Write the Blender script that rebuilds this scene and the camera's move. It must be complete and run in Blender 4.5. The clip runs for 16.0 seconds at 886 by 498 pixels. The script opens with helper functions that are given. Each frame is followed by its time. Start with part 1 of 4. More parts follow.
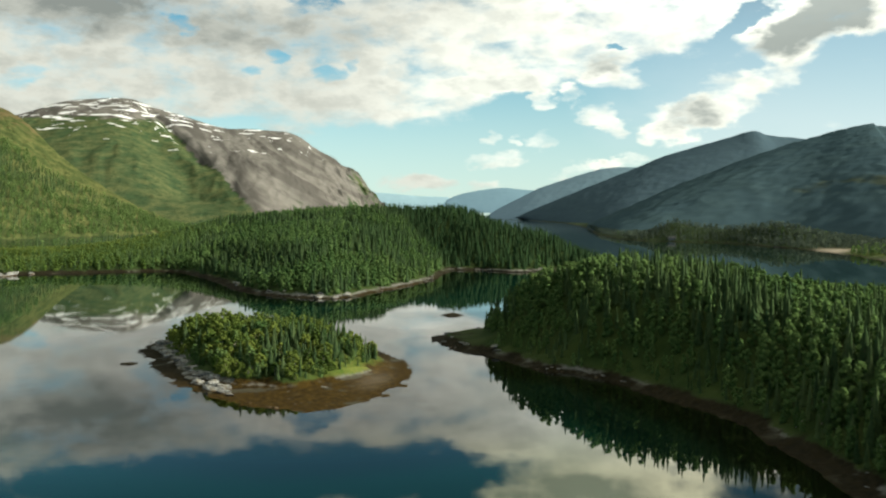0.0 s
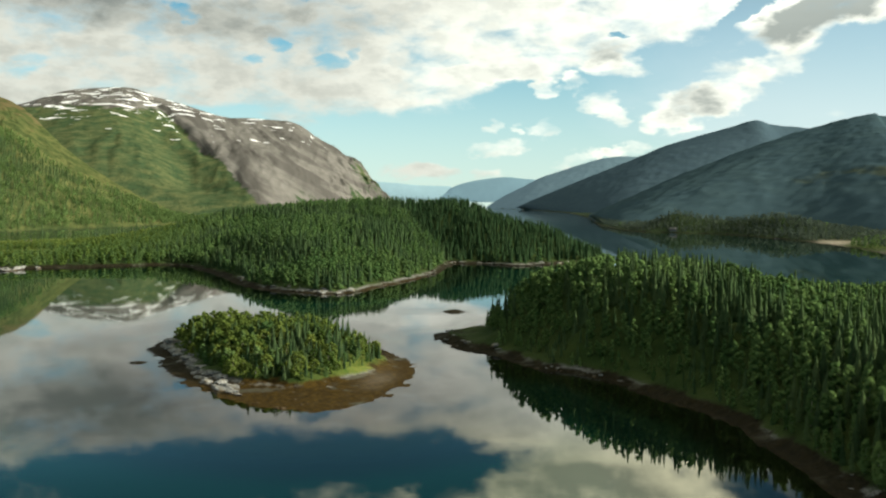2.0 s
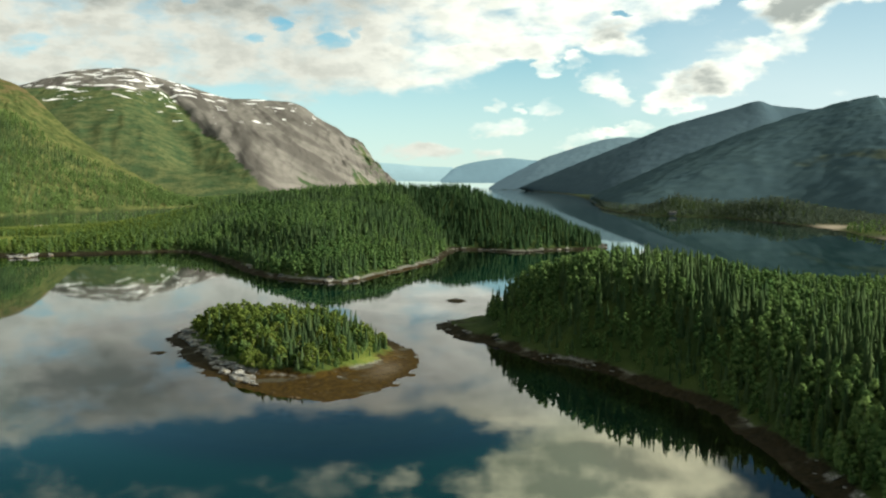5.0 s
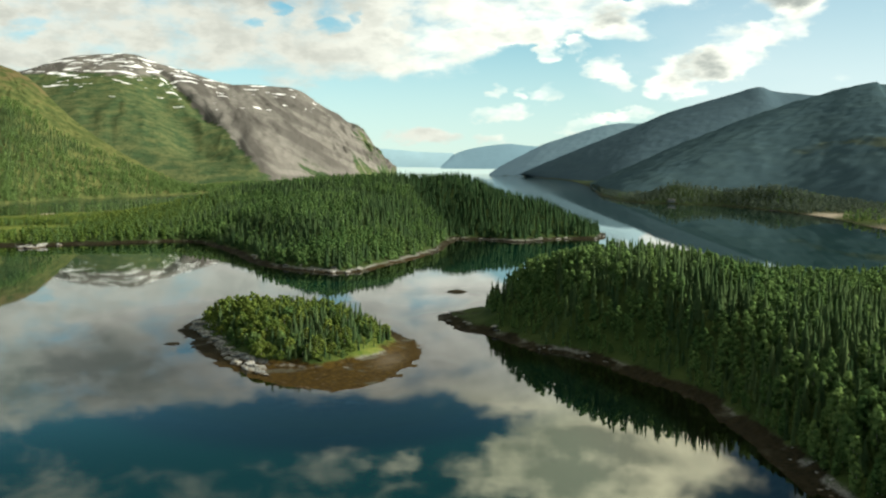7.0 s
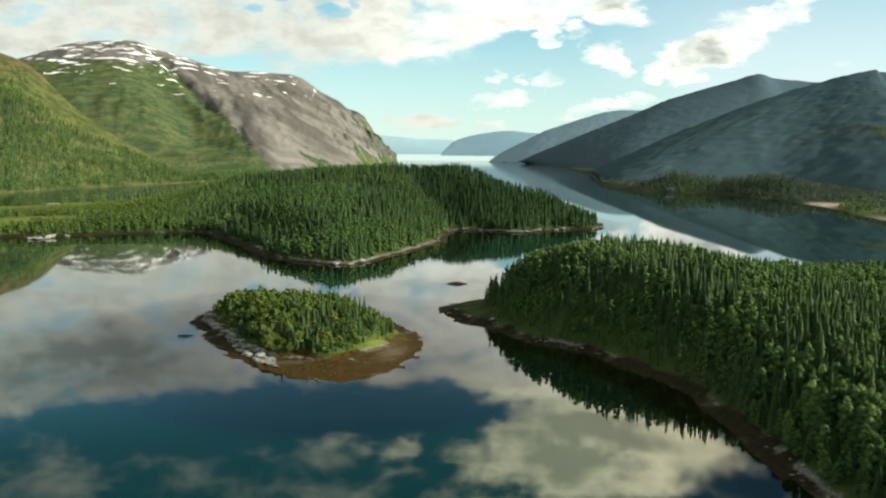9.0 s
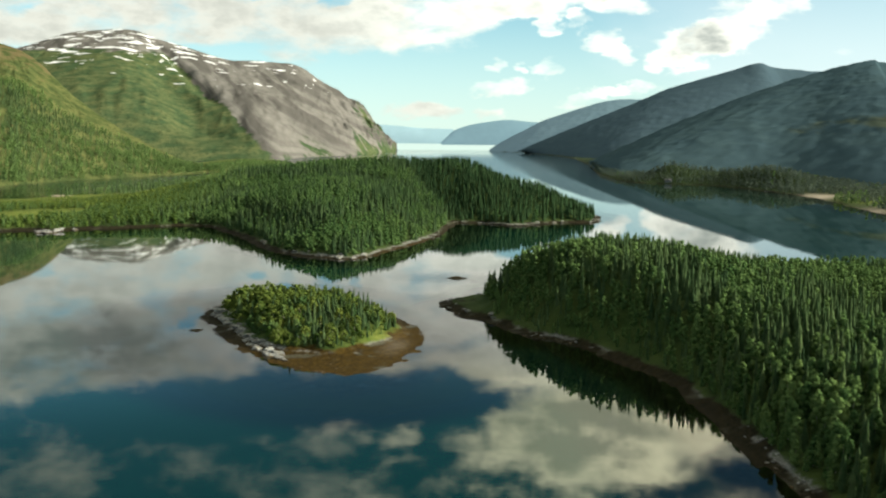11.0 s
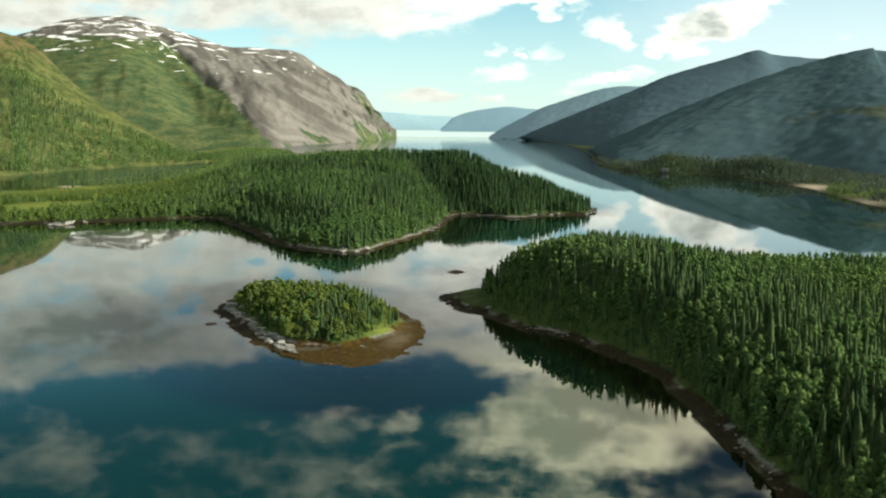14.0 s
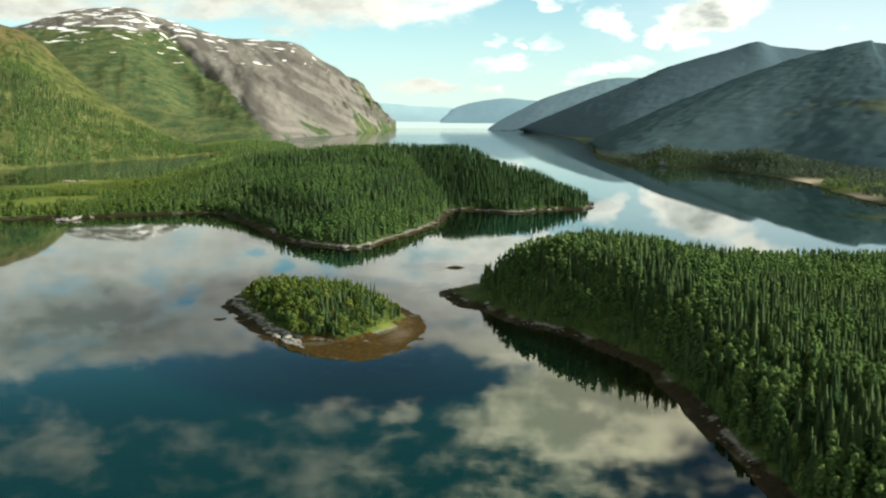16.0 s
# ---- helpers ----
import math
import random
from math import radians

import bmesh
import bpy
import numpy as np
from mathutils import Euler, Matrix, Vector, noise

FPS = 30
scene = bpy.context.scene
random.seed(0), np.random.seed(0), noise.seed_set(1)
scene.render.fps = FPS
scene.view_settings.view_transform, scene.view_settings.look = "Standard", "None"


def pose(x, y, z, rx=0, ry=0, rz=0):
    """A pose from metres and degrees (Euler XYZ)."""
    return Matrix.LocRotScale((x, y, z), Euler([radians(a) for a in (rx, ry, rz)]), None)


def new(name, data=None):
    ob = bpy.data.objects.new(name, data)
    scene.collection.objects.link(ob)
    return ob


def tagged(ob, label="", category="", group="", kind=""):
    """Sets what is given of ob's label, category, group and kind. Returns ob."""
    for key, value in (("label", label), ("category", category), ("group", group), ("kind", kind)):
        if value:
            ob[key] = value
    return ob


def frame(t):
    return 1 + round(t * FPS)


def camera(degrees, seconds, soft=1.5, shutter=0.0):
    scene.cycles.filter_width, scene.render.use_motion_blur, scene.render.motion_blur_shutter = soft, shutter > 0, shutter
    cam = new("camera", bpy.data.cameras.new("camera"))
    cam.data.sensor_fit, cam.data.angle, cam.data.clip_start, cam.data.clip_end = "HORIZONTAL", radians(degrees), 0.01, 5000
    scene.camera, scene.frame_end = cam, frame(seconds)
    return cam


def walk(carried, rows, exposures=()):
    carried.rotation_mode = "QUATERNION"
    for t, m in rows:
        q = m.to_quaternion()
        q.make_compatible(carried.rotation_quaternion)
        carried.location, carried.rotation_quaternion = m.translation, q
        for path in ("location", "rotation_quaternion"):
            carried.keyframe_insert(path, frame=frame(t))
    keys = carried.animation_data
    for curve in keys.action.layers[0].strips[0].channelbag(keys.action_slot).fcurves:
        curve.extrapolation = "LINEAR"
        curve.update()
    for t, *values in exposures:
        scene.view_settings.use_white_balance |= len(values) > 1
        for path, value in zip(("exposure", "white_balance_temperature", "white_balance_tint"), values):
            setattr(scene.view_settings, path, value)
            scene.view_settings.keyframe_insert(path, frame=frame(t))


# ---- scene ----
cam = camera(50.4, 16.0, 2.2)
PATH = [  # seconds, x, y, z, pitch, yaw, roll
    (0, 0.125, 8.646, 34.903, -2.300, -0.029, 0.464),
    (0.5, 0.140, 7.968, 35.697, -2.475, 0.007, 0.464),
    (1, 0.142, 6.887, 36.505, -2.645, 0.039, 0.464),
    (1.5, 0.133, 5.495, 37.317, -2.815, 0.068, 0.464),
    (2, 0.115, 3.864, 38.124, -2.991, 0.093, 0.464),
    (2.5, 0.089, 2.050, 38.925, -3.173, 0.116, 0.464),
    (3, 0.058, 0.095, 39.719, -3.364, 0.136, 0.464),
    (3.5, 0.021, -1.970, 40.507, -3.563, 0.153, 0.464),
    (4, -0.018, -4.124, 41.294, -3.771, 0.168, 0.464),
    (6.5, -0.223, -15.878, 45.342, -4.876, 0.212, 0.464),
    (7, -0.260, -18.397, 46.199, -5.098, 0.216, 0.464),
    (7.5, -0.295, -20.965, 47.078, -5.316, 0.219, 0.464),
    (8, -0.327, -23.579, 47.976, -5.527, 0.220, 0.464),
    (8.5, -0.356, -26.233, 48.894, -5.732, 0.220, 0.464),
    (9, -0.382, -28.919, 49.829, -5.928, 0.220, 0.464),
    (11.5, -0.475, -42.472, 54.604, -6.779, 0.205, 0.464),
    (12, -0.490, -45.129, 55.546, -6.926, 0.200, 0.464),
    (12.5, -0.505, -47.749, 56.473, -7.067, 0.194, 0.464),
    (13, -0.522, -50.331, 57.385, -7.205, 0.188, 0.464),
    (13.5, -0.541, -52.879, 58.282, -7.341, 0.181, 0.464),
    (14, -0.564, -55.408, 59.169, -7.476, 0.173, 0.464),
    (14.5, -0.592, -57.942, 60.054, -7.612, 0.165, 0.464),
    (15, -0.627, -60.518, 60.950, -7.749, 0.157, 0.464),
    (15.5, -0.670, -63.190, 61.876, -7.889, 0.148, 0.464),
    (16, -0.724, -66.031, 62.857, -8.032, 0.138, 0.464),
]
walk(cam, [(t, pose(x, y, z, 90 + pitch, 0, yaw) @ pose(0, 0, 0, 0, 0, roll)) for t, x, y, z, pitch, yaw, roll in PATH], [(0, 0.60), (8, 0.74), (16, 0.87)])

# ---- light ----
SUN_AZ, SUN_EL = 106.0, 22.0          # degrees from +y towards +x, and above the horizon
sun_way = Vector((math.sin(radians(SUN_AZ)) * math.cos(radians(SUN_EL)), math.cos(radians(SUN_AZ)) * math.cos(radians(SUN_EL)), math.sin(radians(SUN_EL))))
sun = new("sun", bpy.data.lights.new("sun", "SUN"))
sun.data.energy, sun.data.angle, sun.data.color = 5.0, radians(1.5), (1.0, 0.94, 0.77)
sun.rotation_mode = "QUATERNION"
sun.rotation_quaternion = sun_way.to_track_quat("Z", "Y")


class Nodes:
    """A short way to write node trees: n.math("ADD", a, b), n.mix(f, a, b), n.noise(vector, scale)."""

    def __init__(self, tree):
        self.tree = tree
        tree.nodes.clear()

    def add(self, kind, **values):
        node = self.tree.nodes.new(kind)
        for key, value in values.items():
            setattr(node, key, value)
        return node

    def put(self, socket, value):
        if isinstance(value, bpy.types.NodeSocket):
            self.tree.links.new(value, socket)
        elif isinstance(value, tuple) and socket.type == "RGBA":
            socket.default_value = (*value[:3], 1.0)
        else:
            socket.default_value = value

    def math(self, op, a, b=0.0, c=0.0, clamp=False):
        node = self.add("ShaderNodeMath", operation=op, use_clamp=clamp)
        for socket, value in zip(node.inputs, (a, b, c)):
            self.put(socket, value)
        return node.outputs[0]

    def vec(self, op, a, b=None):
        node = self.add("ShaderNodeVectorMath", operation=op)
        self.put(node.inputs[0], a)
        if b is not None:
            self.put(node.inputs[3] if op == "SCALE" else node.inputs[1], b)
        return node.outputs["Value"] if op in ("DOT_PRODUCT", "LENGTH") else node.outputs[0]

    def xyz(self, x, y, z=0.0):
        node = self.add("ShaderNodeCombineXYZ")
        for socket, value in zip(node.inputs, (x, y, z)):
            self.put(socket, value)
        return node.outputs[0]

    def split(self, v):
        node = self.add("ShaderNodeSeparateXYZ")
        self.put(node.inputs[0], v)
        return node.outputs

    def mix(self, f, a, b):
        node = self.add("ShaderNodeMix", data_type="RGBA")
        for socket, value in ((node.inputs[0], f), (node.inputs[6], a), (node.inputs[7], b)):
            self.put(socket, value)
        return node.outputs[2]

    def step(self, x, low, high):
        node = self.add("ShaderNodeMapRange", interpolation_type="SMOOTHSTEP")
        for socket, value in zip(node.inputs, (x, low, high, 0.0, 1.0)):
            self.put(socket, value)
        return node.outputs[0]

    def noise(self, v, scale, detail=4.0, rough=0.55, warp=0.0):
        node = self.add("ShaderNodeTexNoise")
        self.put(node.inputs["Vector"], v)
        for key, value in (("Scale", scale), ("Detail", detail), ("Roughness", rough), ("Distortion", warp)):
            self.put(node.inputs[key], value)
        return node.outputs["Fac"]

    def bump(self, h, strength, distance):
        node = self.add("ShaderNodeBump")
        self.put(node.inputs["Height"], h)
        self.put(node.inputs["Strength"], strength)
        self.put(node.inputs["Distance"], distance)
        return node.outputs[0]


def material(name):
    mat = bpy.data.materials.new(name)
    mat.use_nodes = True
    return mat, Nodes(mat.node_tree)


def surface(n, color, rough=0.8, normal=None, spec=0.3):
    out = n.add("ShaderNodeOutputMaterial")
    b = n.add("ShaderNodeBsdfPrincipled")
    n.put(b.inputs["Base Color"], color)
    n.put(b.inputs["Roughness"], rough)
    n.put(b.inputs["Specular IOR Level"], spec)
    if normal is not None:
        n.put(b.inputs["Normal"], normal)
    n.tree.links.new(b.outputs[0], out.inputs[0])
    return b, out


# the sky: clear air with a broken deck of cloud and small cumulus near the horizon
world = bpy.data.worlds.new("sky")
scene.world = world
world.use_nodes = True
n = Nodes(world.node_tree)
way = n.split(n.vec("NORMALIZE", n.add("ShaderNodeTexCoord").outputs["Generated"]))
high = n.math("ABSOLUTE", way[2])
azim = n.math("MULTIPLY", n.math("ARCTAN2", way[0], way[1]), 57.2958)
elev = n.math("MULTIPLY", n.math("ARCSINE", high), 57.2958)
tile = n.xyz(n.math("MULTIPLY", azim, 0.11), n.math("MULTIPLY", elev, 0.22), 3.7)
puff = n.add("ShaderNodeTexNoise")
n.put(puff.inputs["Vector"], tile)
for key, value in (("Scale", 2.4), ("Detail", 5.0), ("Roughness", 0.55)):
    n.put(puff.inputs[key], value)
shift = n.split(puff.outputs["Color"])
azim_w = n.math("ADD", azim, n.math("MULTIPLY", n.math("SUBTRACT", shift[0], 0.5), 6.0))
elev_w = n.math("ADD", elev, n.math("MULTIPLY", n.math("SUBTRACT", shift[1], 0.5), 3.0))
curl = n.add("ShaderNodeTexNoise")
n.put(curl.inputs["Vector"], tile)
for key, value in (("Scale", 7.0), ("Detail", 4.0), ("Roughness", 0.55)):
    n.put(curl.inputs[key], value)
curl = n.split(curl.outputs["Color"])
azim_s = n.math("ADD", azim, n.math("MULTIPLY", n.math("SUBTRACT", curl[0], 0.5), 2.6))
elev_s = n.math("ADD", elev, n.math("MULTIPLY", n.math("SUBTRACT", curl[1], 0.5), 1.6))
air = n.add("ShaderNodeTexSky", sky_type="NISHITA", sun_disc=False, sun_elevation=radians(SUN_EL), sun_rotation=radians(SUN_AZ), air_density=1.0, dust_density=0.1, ozone_density=3.0)
n.put(air.inputs["Vector"], n.xyz(way[0], way[1], n.math("MAXIMUM", high, 0.015)))
flat = n.math("ADD", high, 0.10)
deck = n.xyz(n.math("DIVIDE", way[0], flat), n.math("DIVIDE", way[1], flat), 0.0)


def blob(az, el, wide, tall, amount, lean=0.0, crisp=False):
    c, s = math.cos(radians(lean)), math.sin(radians(lean))
    da, de = n.math("SUBTRACT", azim_s if crisp else azim_w, az), n.math("SUBTRACT", elev_s if crisp else elev_w, el)
    a = n.math("ADD", n.math("MULTIPLY", da, c / wide), n.math("MULTIPLY", de, s / wide))
    e = n.math("ADD", n.math("MULTIPLY", da, -s / tall), n.math("MULTIPLY", de, c / tall))
    r = n.math("ADD", n.math("MULTIPLY", a, a), n.math("MULTIPLY", e, e))
    return n.math("MULTIPLY", n.step(r, 1.0, 0.1), amount)


def total(values):
    s = values[0]
    for v in values[1:]:
        s = n.math("ADD", s, v)
    return s


# the edge of the cloud deck rises towards the east; above it the deck is broken
rim = n.math("ADD", 4.6, n.math("MULTIPLY", n.math("MAXIMUM", n.math("ADD", azim, 4.0), 0.0), 0.26))
over = n.math("SUBTRACT", elev_w, rim)
# the deck closes again overhead, out of view, added for more fill light
sheet = n.math("MULTIPLY", n.math("MULTIPLY", n.step(over, -0.5, 1.0), n.math("SUBTRACT", 1.0, n.math("MULTIPLY", n.math("MULTIPLY", n.step(elev_w, 13.0, 15.5), n.step(elev_w, 45.0, 24.0)), 0.62))), 0.46)
COVER = [  # degrees: azimuth, elevation, half width, half height, more or less cloud, lean
    (10.4, 7.9, 2.6, 1.0, 0.40), (21.6, 10.7, 5.2, 1.8, 0.50, 22.0), (27.0, 11.2, 4.0, 1.6, 0.40, 15.0),
    (-1.6, 1.5, 3.0, 0.9, 0.42), (2.4, 1.4, 1.6, 0.7, 0.36), (3.5, 7.6, 4.0, 0.6, 0.26), (27, 8.0, 5.0, 0.8, 0.28), (-9, 15.6, 20, 2.4, -0.22), (9.4, 16.8, 9.4, 5.0, 0.42), (3.6, 13.4, 4.2, 1.6, 0.24), (-7, 18.0, 3.2, 1.3, 0.12),
    (-2.5, 18.0, 1.8, 0.7, 0.15), (-24, 18.8, 4.5, 2.4, 0.10), (-9, 22, 6.5, 1.8, 0.12), (27, 17, 4, 2.5, -0.20), (25, 7.5, 5, 2.2, -0.16), (-8, 12.6, 1.5, 0.9, -0.25), (-6.6, 8.5, 1.5, 0.7, -0.22), (-5.2, 9.2, 0.8, 0.5, -0.20),
    (-15.6, 10.5, 1.1, 0.5, -0.20), (-10.2, 9.2, 0.8, 0.5, -0.20), (-11.4, 8.2, 0.7, 0.4, -0.18), (-24.6, 7.3, 2.0, 0.8, -0.22), (17.6, 10.9, 2.2, 0.6, -0.55, 30.0), (9.8, 9.8, 0.8, 0.3, -0.3),
]
PUFFS = [  # the small cumulus, in the same measures
    (14.4, 5.5, 3.5, 1.6, 0.44, 14), (16.6, 6.6, 2.8, 2.05, 0.34, 22), (19.4, 8, 3, 1.3, 0.27, 25), (12.9, 4.6, 1.9, 0.86, 0.27), (7.6, 6.9, 1.12, 0.98, 0.34), (9.1, 5.9, 1.8, 0.92, 0.34, 15), (10.2, 5.1, 1.1, 0.81, 0.33),
    (6, 6.6, 0.94, 0.84, 0.34), (6, 4.3, 1.19, 0.84, 0.31), (4.4, 4.4, 0.62, 0.42, 0.29), (3, 4.4, 0.62, 0.56, 0.33), (3, 3.1, 2.62, 0.78, 0.34), (8.4, 2.5, 2.75, 0.78, 0.31, 10), (10.6, 2.9, 2.25, 0.56, 0.33, 10),
]
cover = n.math("ADD", sheet, n.math("ADD", total([blob(*c) for c in COVER]), total([blob(*(c + (0.0,) * (6 - len(c))), True) for c in PUFFS])))
big = n.noise(deck, 0.9, 7.0, 0.56, 0.3)
fine = n.noise(tile, 3.0, 7.0, 0.56, 0.25)
streak = n.noise(n.xyz(n.math("MULTIPLY", azim, 0.035), n.math("ADD", n.math("MULTIPLY", elev, 0.42), n.math("MULTIPLY", azim, -0.05)), 8.1), 3.0, 6.0, 0.6, 0.4)
thick = total([n.math("MULTIPLY", n.math("SUBTRACT", streak, 0.5), 0.16), n.math("MULTIPLY", big, 0.45), n.math("MULTIPLY", fine, 0.85), n.math("SUBTRACT", cover, 0.05)])
cloud = n.step(thick, 0.71, 1.13)
GREY = [(-20, 12.8, 9, 2.0, 0.55), (14.8, 5.9, 2.4, 0.9, 0.50, 20.0), (-14, 10.6, 13, 1.8, 0.46), (9, 17.4, 7.0, 2.4, 0.35), (10, 8.8, 2.2, 0.7, 0.5), (-22, 11.5, 8, 2.5, 0.3)]
core = n.math("MULTIPLY", total([blob(*g) for g in GREY]), n.step(n.math("ADD", big, fine), 0.72, 1.10))
soft_ = n.math("MULTIPLY", n.step(n.noise(tile, 4.6, 7.0, 0.6), 0.60, 0.36), 0.24)
core = n.math("ADD", core, n.math("ADD", blob(21.4, 10.7, 4.4, 1.35, 1.0, 24.0), n.math("MULTIPLY", blob(7.6, 17.6, 6.2, 3.2, 1.0), n.step(n.noise(tile, 2.2, 8.0, 0.62, 0.3), 0.20, 0.68))))
body = n.math("ADD", n.math("ADD", core, soft_), n.math("MULTIPLY", n.step(thick, 1.02, 1.35), 0.25), clamp=True)
glow = n.math("ADD", n.math("ADD", 0.74, n.math("MULTIPLY", n.step(elev, 9.0, 16.0), 0.07)), n.math("ADD", blob(22, 26, 36, 17, 1.35), blob(13, 7, 22, 9, 0.37)))
glow = n.math("MULTIPLY", glow, n.math("SUBTRACT", 1.0, n.math("MULTIPLY", n.math("MULTIPLY", n.step(elev, 14.0, 19.0), n.step(azim, 5.0, -7.0)), 0.36)))
lit = n.vec("SCALE", n.mix(body, (0.98, 1.0, 0.875), (0.345, 0.384, 0.352)), glow)
lit = n.vec("MULTIPLY", lit, n.mix(n.math("MULTIPLY", n.step(elev, 12.0, 16.0), n.step(azim, -12.0, 4.0)), (1.0, 1.0, 1.0), (1.08, 1.01, 0.79)))
SKY, CLOUD = 0.088, 0.715
sky_bg, cloud_bg = n.add("ShaderNodeBackground"), n.add("ShaderNodeBackground")
veil = n.math("ADD", n.math("MULTIPLY", n.step(elev, 12.0, 0.0), 0.60), blob(24, 8, 18, 8, 0.32), clamp=True)
n.put(sky_bg.inputs[0], n.mix(veil, n.vec("SCALE", n.vec("MULTIPLY", air.outputs[0], (0.58, 0.99, 0.92)), n.math("SUBTRACT", 1.0, n.math("MULTIPLY", n.step(elev, 9.0, 18.0), 0.62))), (6.2, 6.95, 7.0)))
n.put(sky_bg.inputs[1], SKY)
n.put(cloud_bg.inputs[0], lit)
n.put(cloud_bg.inputs[1], CLOUD)
both = n.add("ShaderNodeMixShader")
n.put(both.inputs[0], cloud)
n.tree.links.new(sky_bg.outputs[0], both.inputs[1])
n.tree.links.new(cloud_bg.outputs[0], both.inputs[2])
n.tree.links.new(both.outputs[0], n.add("ShaderNodeOutputWorld").inputs[0])

# ---- shapes of the land ----
rng = np.random.default_rng(7)


def lattice(ix, iy, seed):
    v = np.sin(ix * 127.1 + iy * 311.7 + seed * 74.7) * 43758.5453
    return v - np.floor(v)


def rough(x, y, size, octaves=4, seed=0.0, gain=0.5):
    """Fractal value noise from -1 to 1; size: metres across the largest lump."""
    total_, amp, norm = np.zeros(np.shape(x)), 1.0, 0.0
    for o in range(octaves):
        px, py = x / size * 2 ** o + 17.3 * o, y / size * 2 ** o - 9.1 * o
        ix, iy = np.floor(px), np.floor(py)
        fx, fy = px - ix, py - iy
        fx, fy = fx * fx * (3 - 2 * fx), fy * fy * (3 - 2 * fy)
        a = lattice(ix, iy, seed + o) * (1 - fx) + lattice(ix + 1, iy, seed + o) * fx
        b = lattice(ix, iy + 1, seed + o) * (1 - fx) + lattice(ix + 1, iy + 1, seed + o) * fx
        total_ = total_ + amp * (2 * (a * (1 - fy) + b * fy) - 1)
        norm += amp
        amp *= gain
    return total_ / norm


def smooth(x, low, high):
    f = np.clip((x - low) / (high - low), 0, 1)
    return f * f * (3 - 2 * f)


def spline(points, steps, closed=False):
    """A Catmull-Rom curve through the points."""
    p = np.array(points, float)
    k = len(p)
    out = []
    for i in range(k if closed else k - 1):
        if closed:
            a, b, c, d = p[(i - 1) % k], p[i], p[(i + 1) % k], p[(i + 2) % k]
        else:
            a, b, c, d = p[max(i - 1, 0)], p[i], p[i + 1], p[min(i + 2, k - 1)]
        f = np.linspace(0, 1, steps, endpoint=False)[:, None]
        out.append(0.5 * (2 * b + (c - a) * f + (2 * a - 5 * b + 4 * c - d) * f ** 2 + (3 * b - a - 3 * c + d) * f ** 3))
    if not closed:
        out.append(p[-1:])
    return np.concatenate(out)


def inland(x, y, ring, reach):
    """Metres from the shore: plus inside the ring, minus outside, out to reach."""
    shape = np.shape(x)
    x, y = np.ravel(x).astype(float), np.ravel(y).astype(float)
    best = np.full(x.shape, -reach)
    near = np.where((x > ring[:, 0].min() - reach) & (x < ring[:, 0].max() + reach) & (y > ring[:, 1].min() - reach) & (y < ring[:, 1].max() + reach))[0]
    a, b = ring, np.roll(ring, -1, axis=0)
    for part_ in np.array_split(near, max(1, len(near) // 20000)):
        qx, qy = x[part_][:, None], y[part_][:, None]
        ex, ey = b[:, 0] - a[:, 0], b[:, 1] - a[:, 1]
        f = np.clip(((qx - a[:, 0]) * ex + (qy - a[:, 1]) * ey) / (ex * ex + ey * ey + 1e-9), 0, 1)
        d = np.sqrt(((qx - a[:, 0] - f * ex) ** 2 + (qy - a[:, 1] - f * ey) ** 2).min(axis=1))
        cross = ((a[:, 1] > qy) != (b[:, 1] > qy)) & (qx < ex * (qy - a[:, 1]) / (ey + 1e-12) + a[:, 0])
        best[part_] = np.where(cross.sum(axis=1) % 2 == 1, d, np.maximum(-d, -reach))
    return best.reshape(shape)


ISLET = spline([(-76, 247), (-69, 228), (-58, 204), (-50, 190), (-40, 178), (-30, 170), (-21, 167), (-14, 173.5), (-9, 189), (-5, 207), (-5.5, 219), (-10, 231), (-17, 246), (-27, 260), (-41, 274), (-57, 280), (-70, 266)], 6, True)
PENINSULA = spline([(-2, 269.5), (1.7, 247), (10.8, 236), (17, 226), (20.5, 214), (28, 209), (35, 201), (40, 189), (46, 173), (50.5, 154), (52, 131), (52.5, 111), (53, 97), (53.5, 82), (55, 60), (58, 20), (75, -60), (110, -150), (300, -160), (330, 60), (290, 210), (230, 270), (160, 303), (110, 316), (60, 325), (33, 318), (17, 302), (12, 282)], 5, True)
ISLAND = spline([(-520, 455), (-330, 478), (-263, 485), (-240, 494), (-224, 484), (-216, 503), (-198, 509), (-175, 525), (-149, 532), (-119, 480), (-84, 407), (-63, 386), (-41, 379), (-26, 411), (-7, 468), (2, 521), (6, 566), (26, 562), (46, 550), (73, 573), (97, 577), (106, 606), (108, 652), (90, 720), (30, 800), (-60, 920), (-150, 1150), (-250, 1600), (-370, 2100), (-520, 2300), (-520, 1800), (-400, 1500), (-338, 1300), (-318, 1120), (-306, 960), (-299, 912), (-318, 858), (-320, 822), (-351, 776), (-352, 735), (-368, 707), (-520, 670)], 4, True)
EASTLAND = spline([(250, 1519), (241, 1235), (280, 1168), (330, 1135), (346, 1063), (354, 969), (361, 889), (353, 840), (338, 727), (333, 673), (330, 600), (345, 300), (700, 150), (2600, 150), (2600, 4700), (420, 4500), (345, 4033), (385, 3000), (312, 2040)], 5, True)


def hump(x, y, cx, cy, sx, sy, height, turn=0.0):
    c, s = math.cos(radians(turn)), math.sin(radians(turn))
    u, v = (x - cx) * c + (y - cy) * s, -(x - cx) * s + (y - cy) * c
    return height * np.exp(-0.5 * ((u / sx) ** 2 + (v / sy) ** 2))


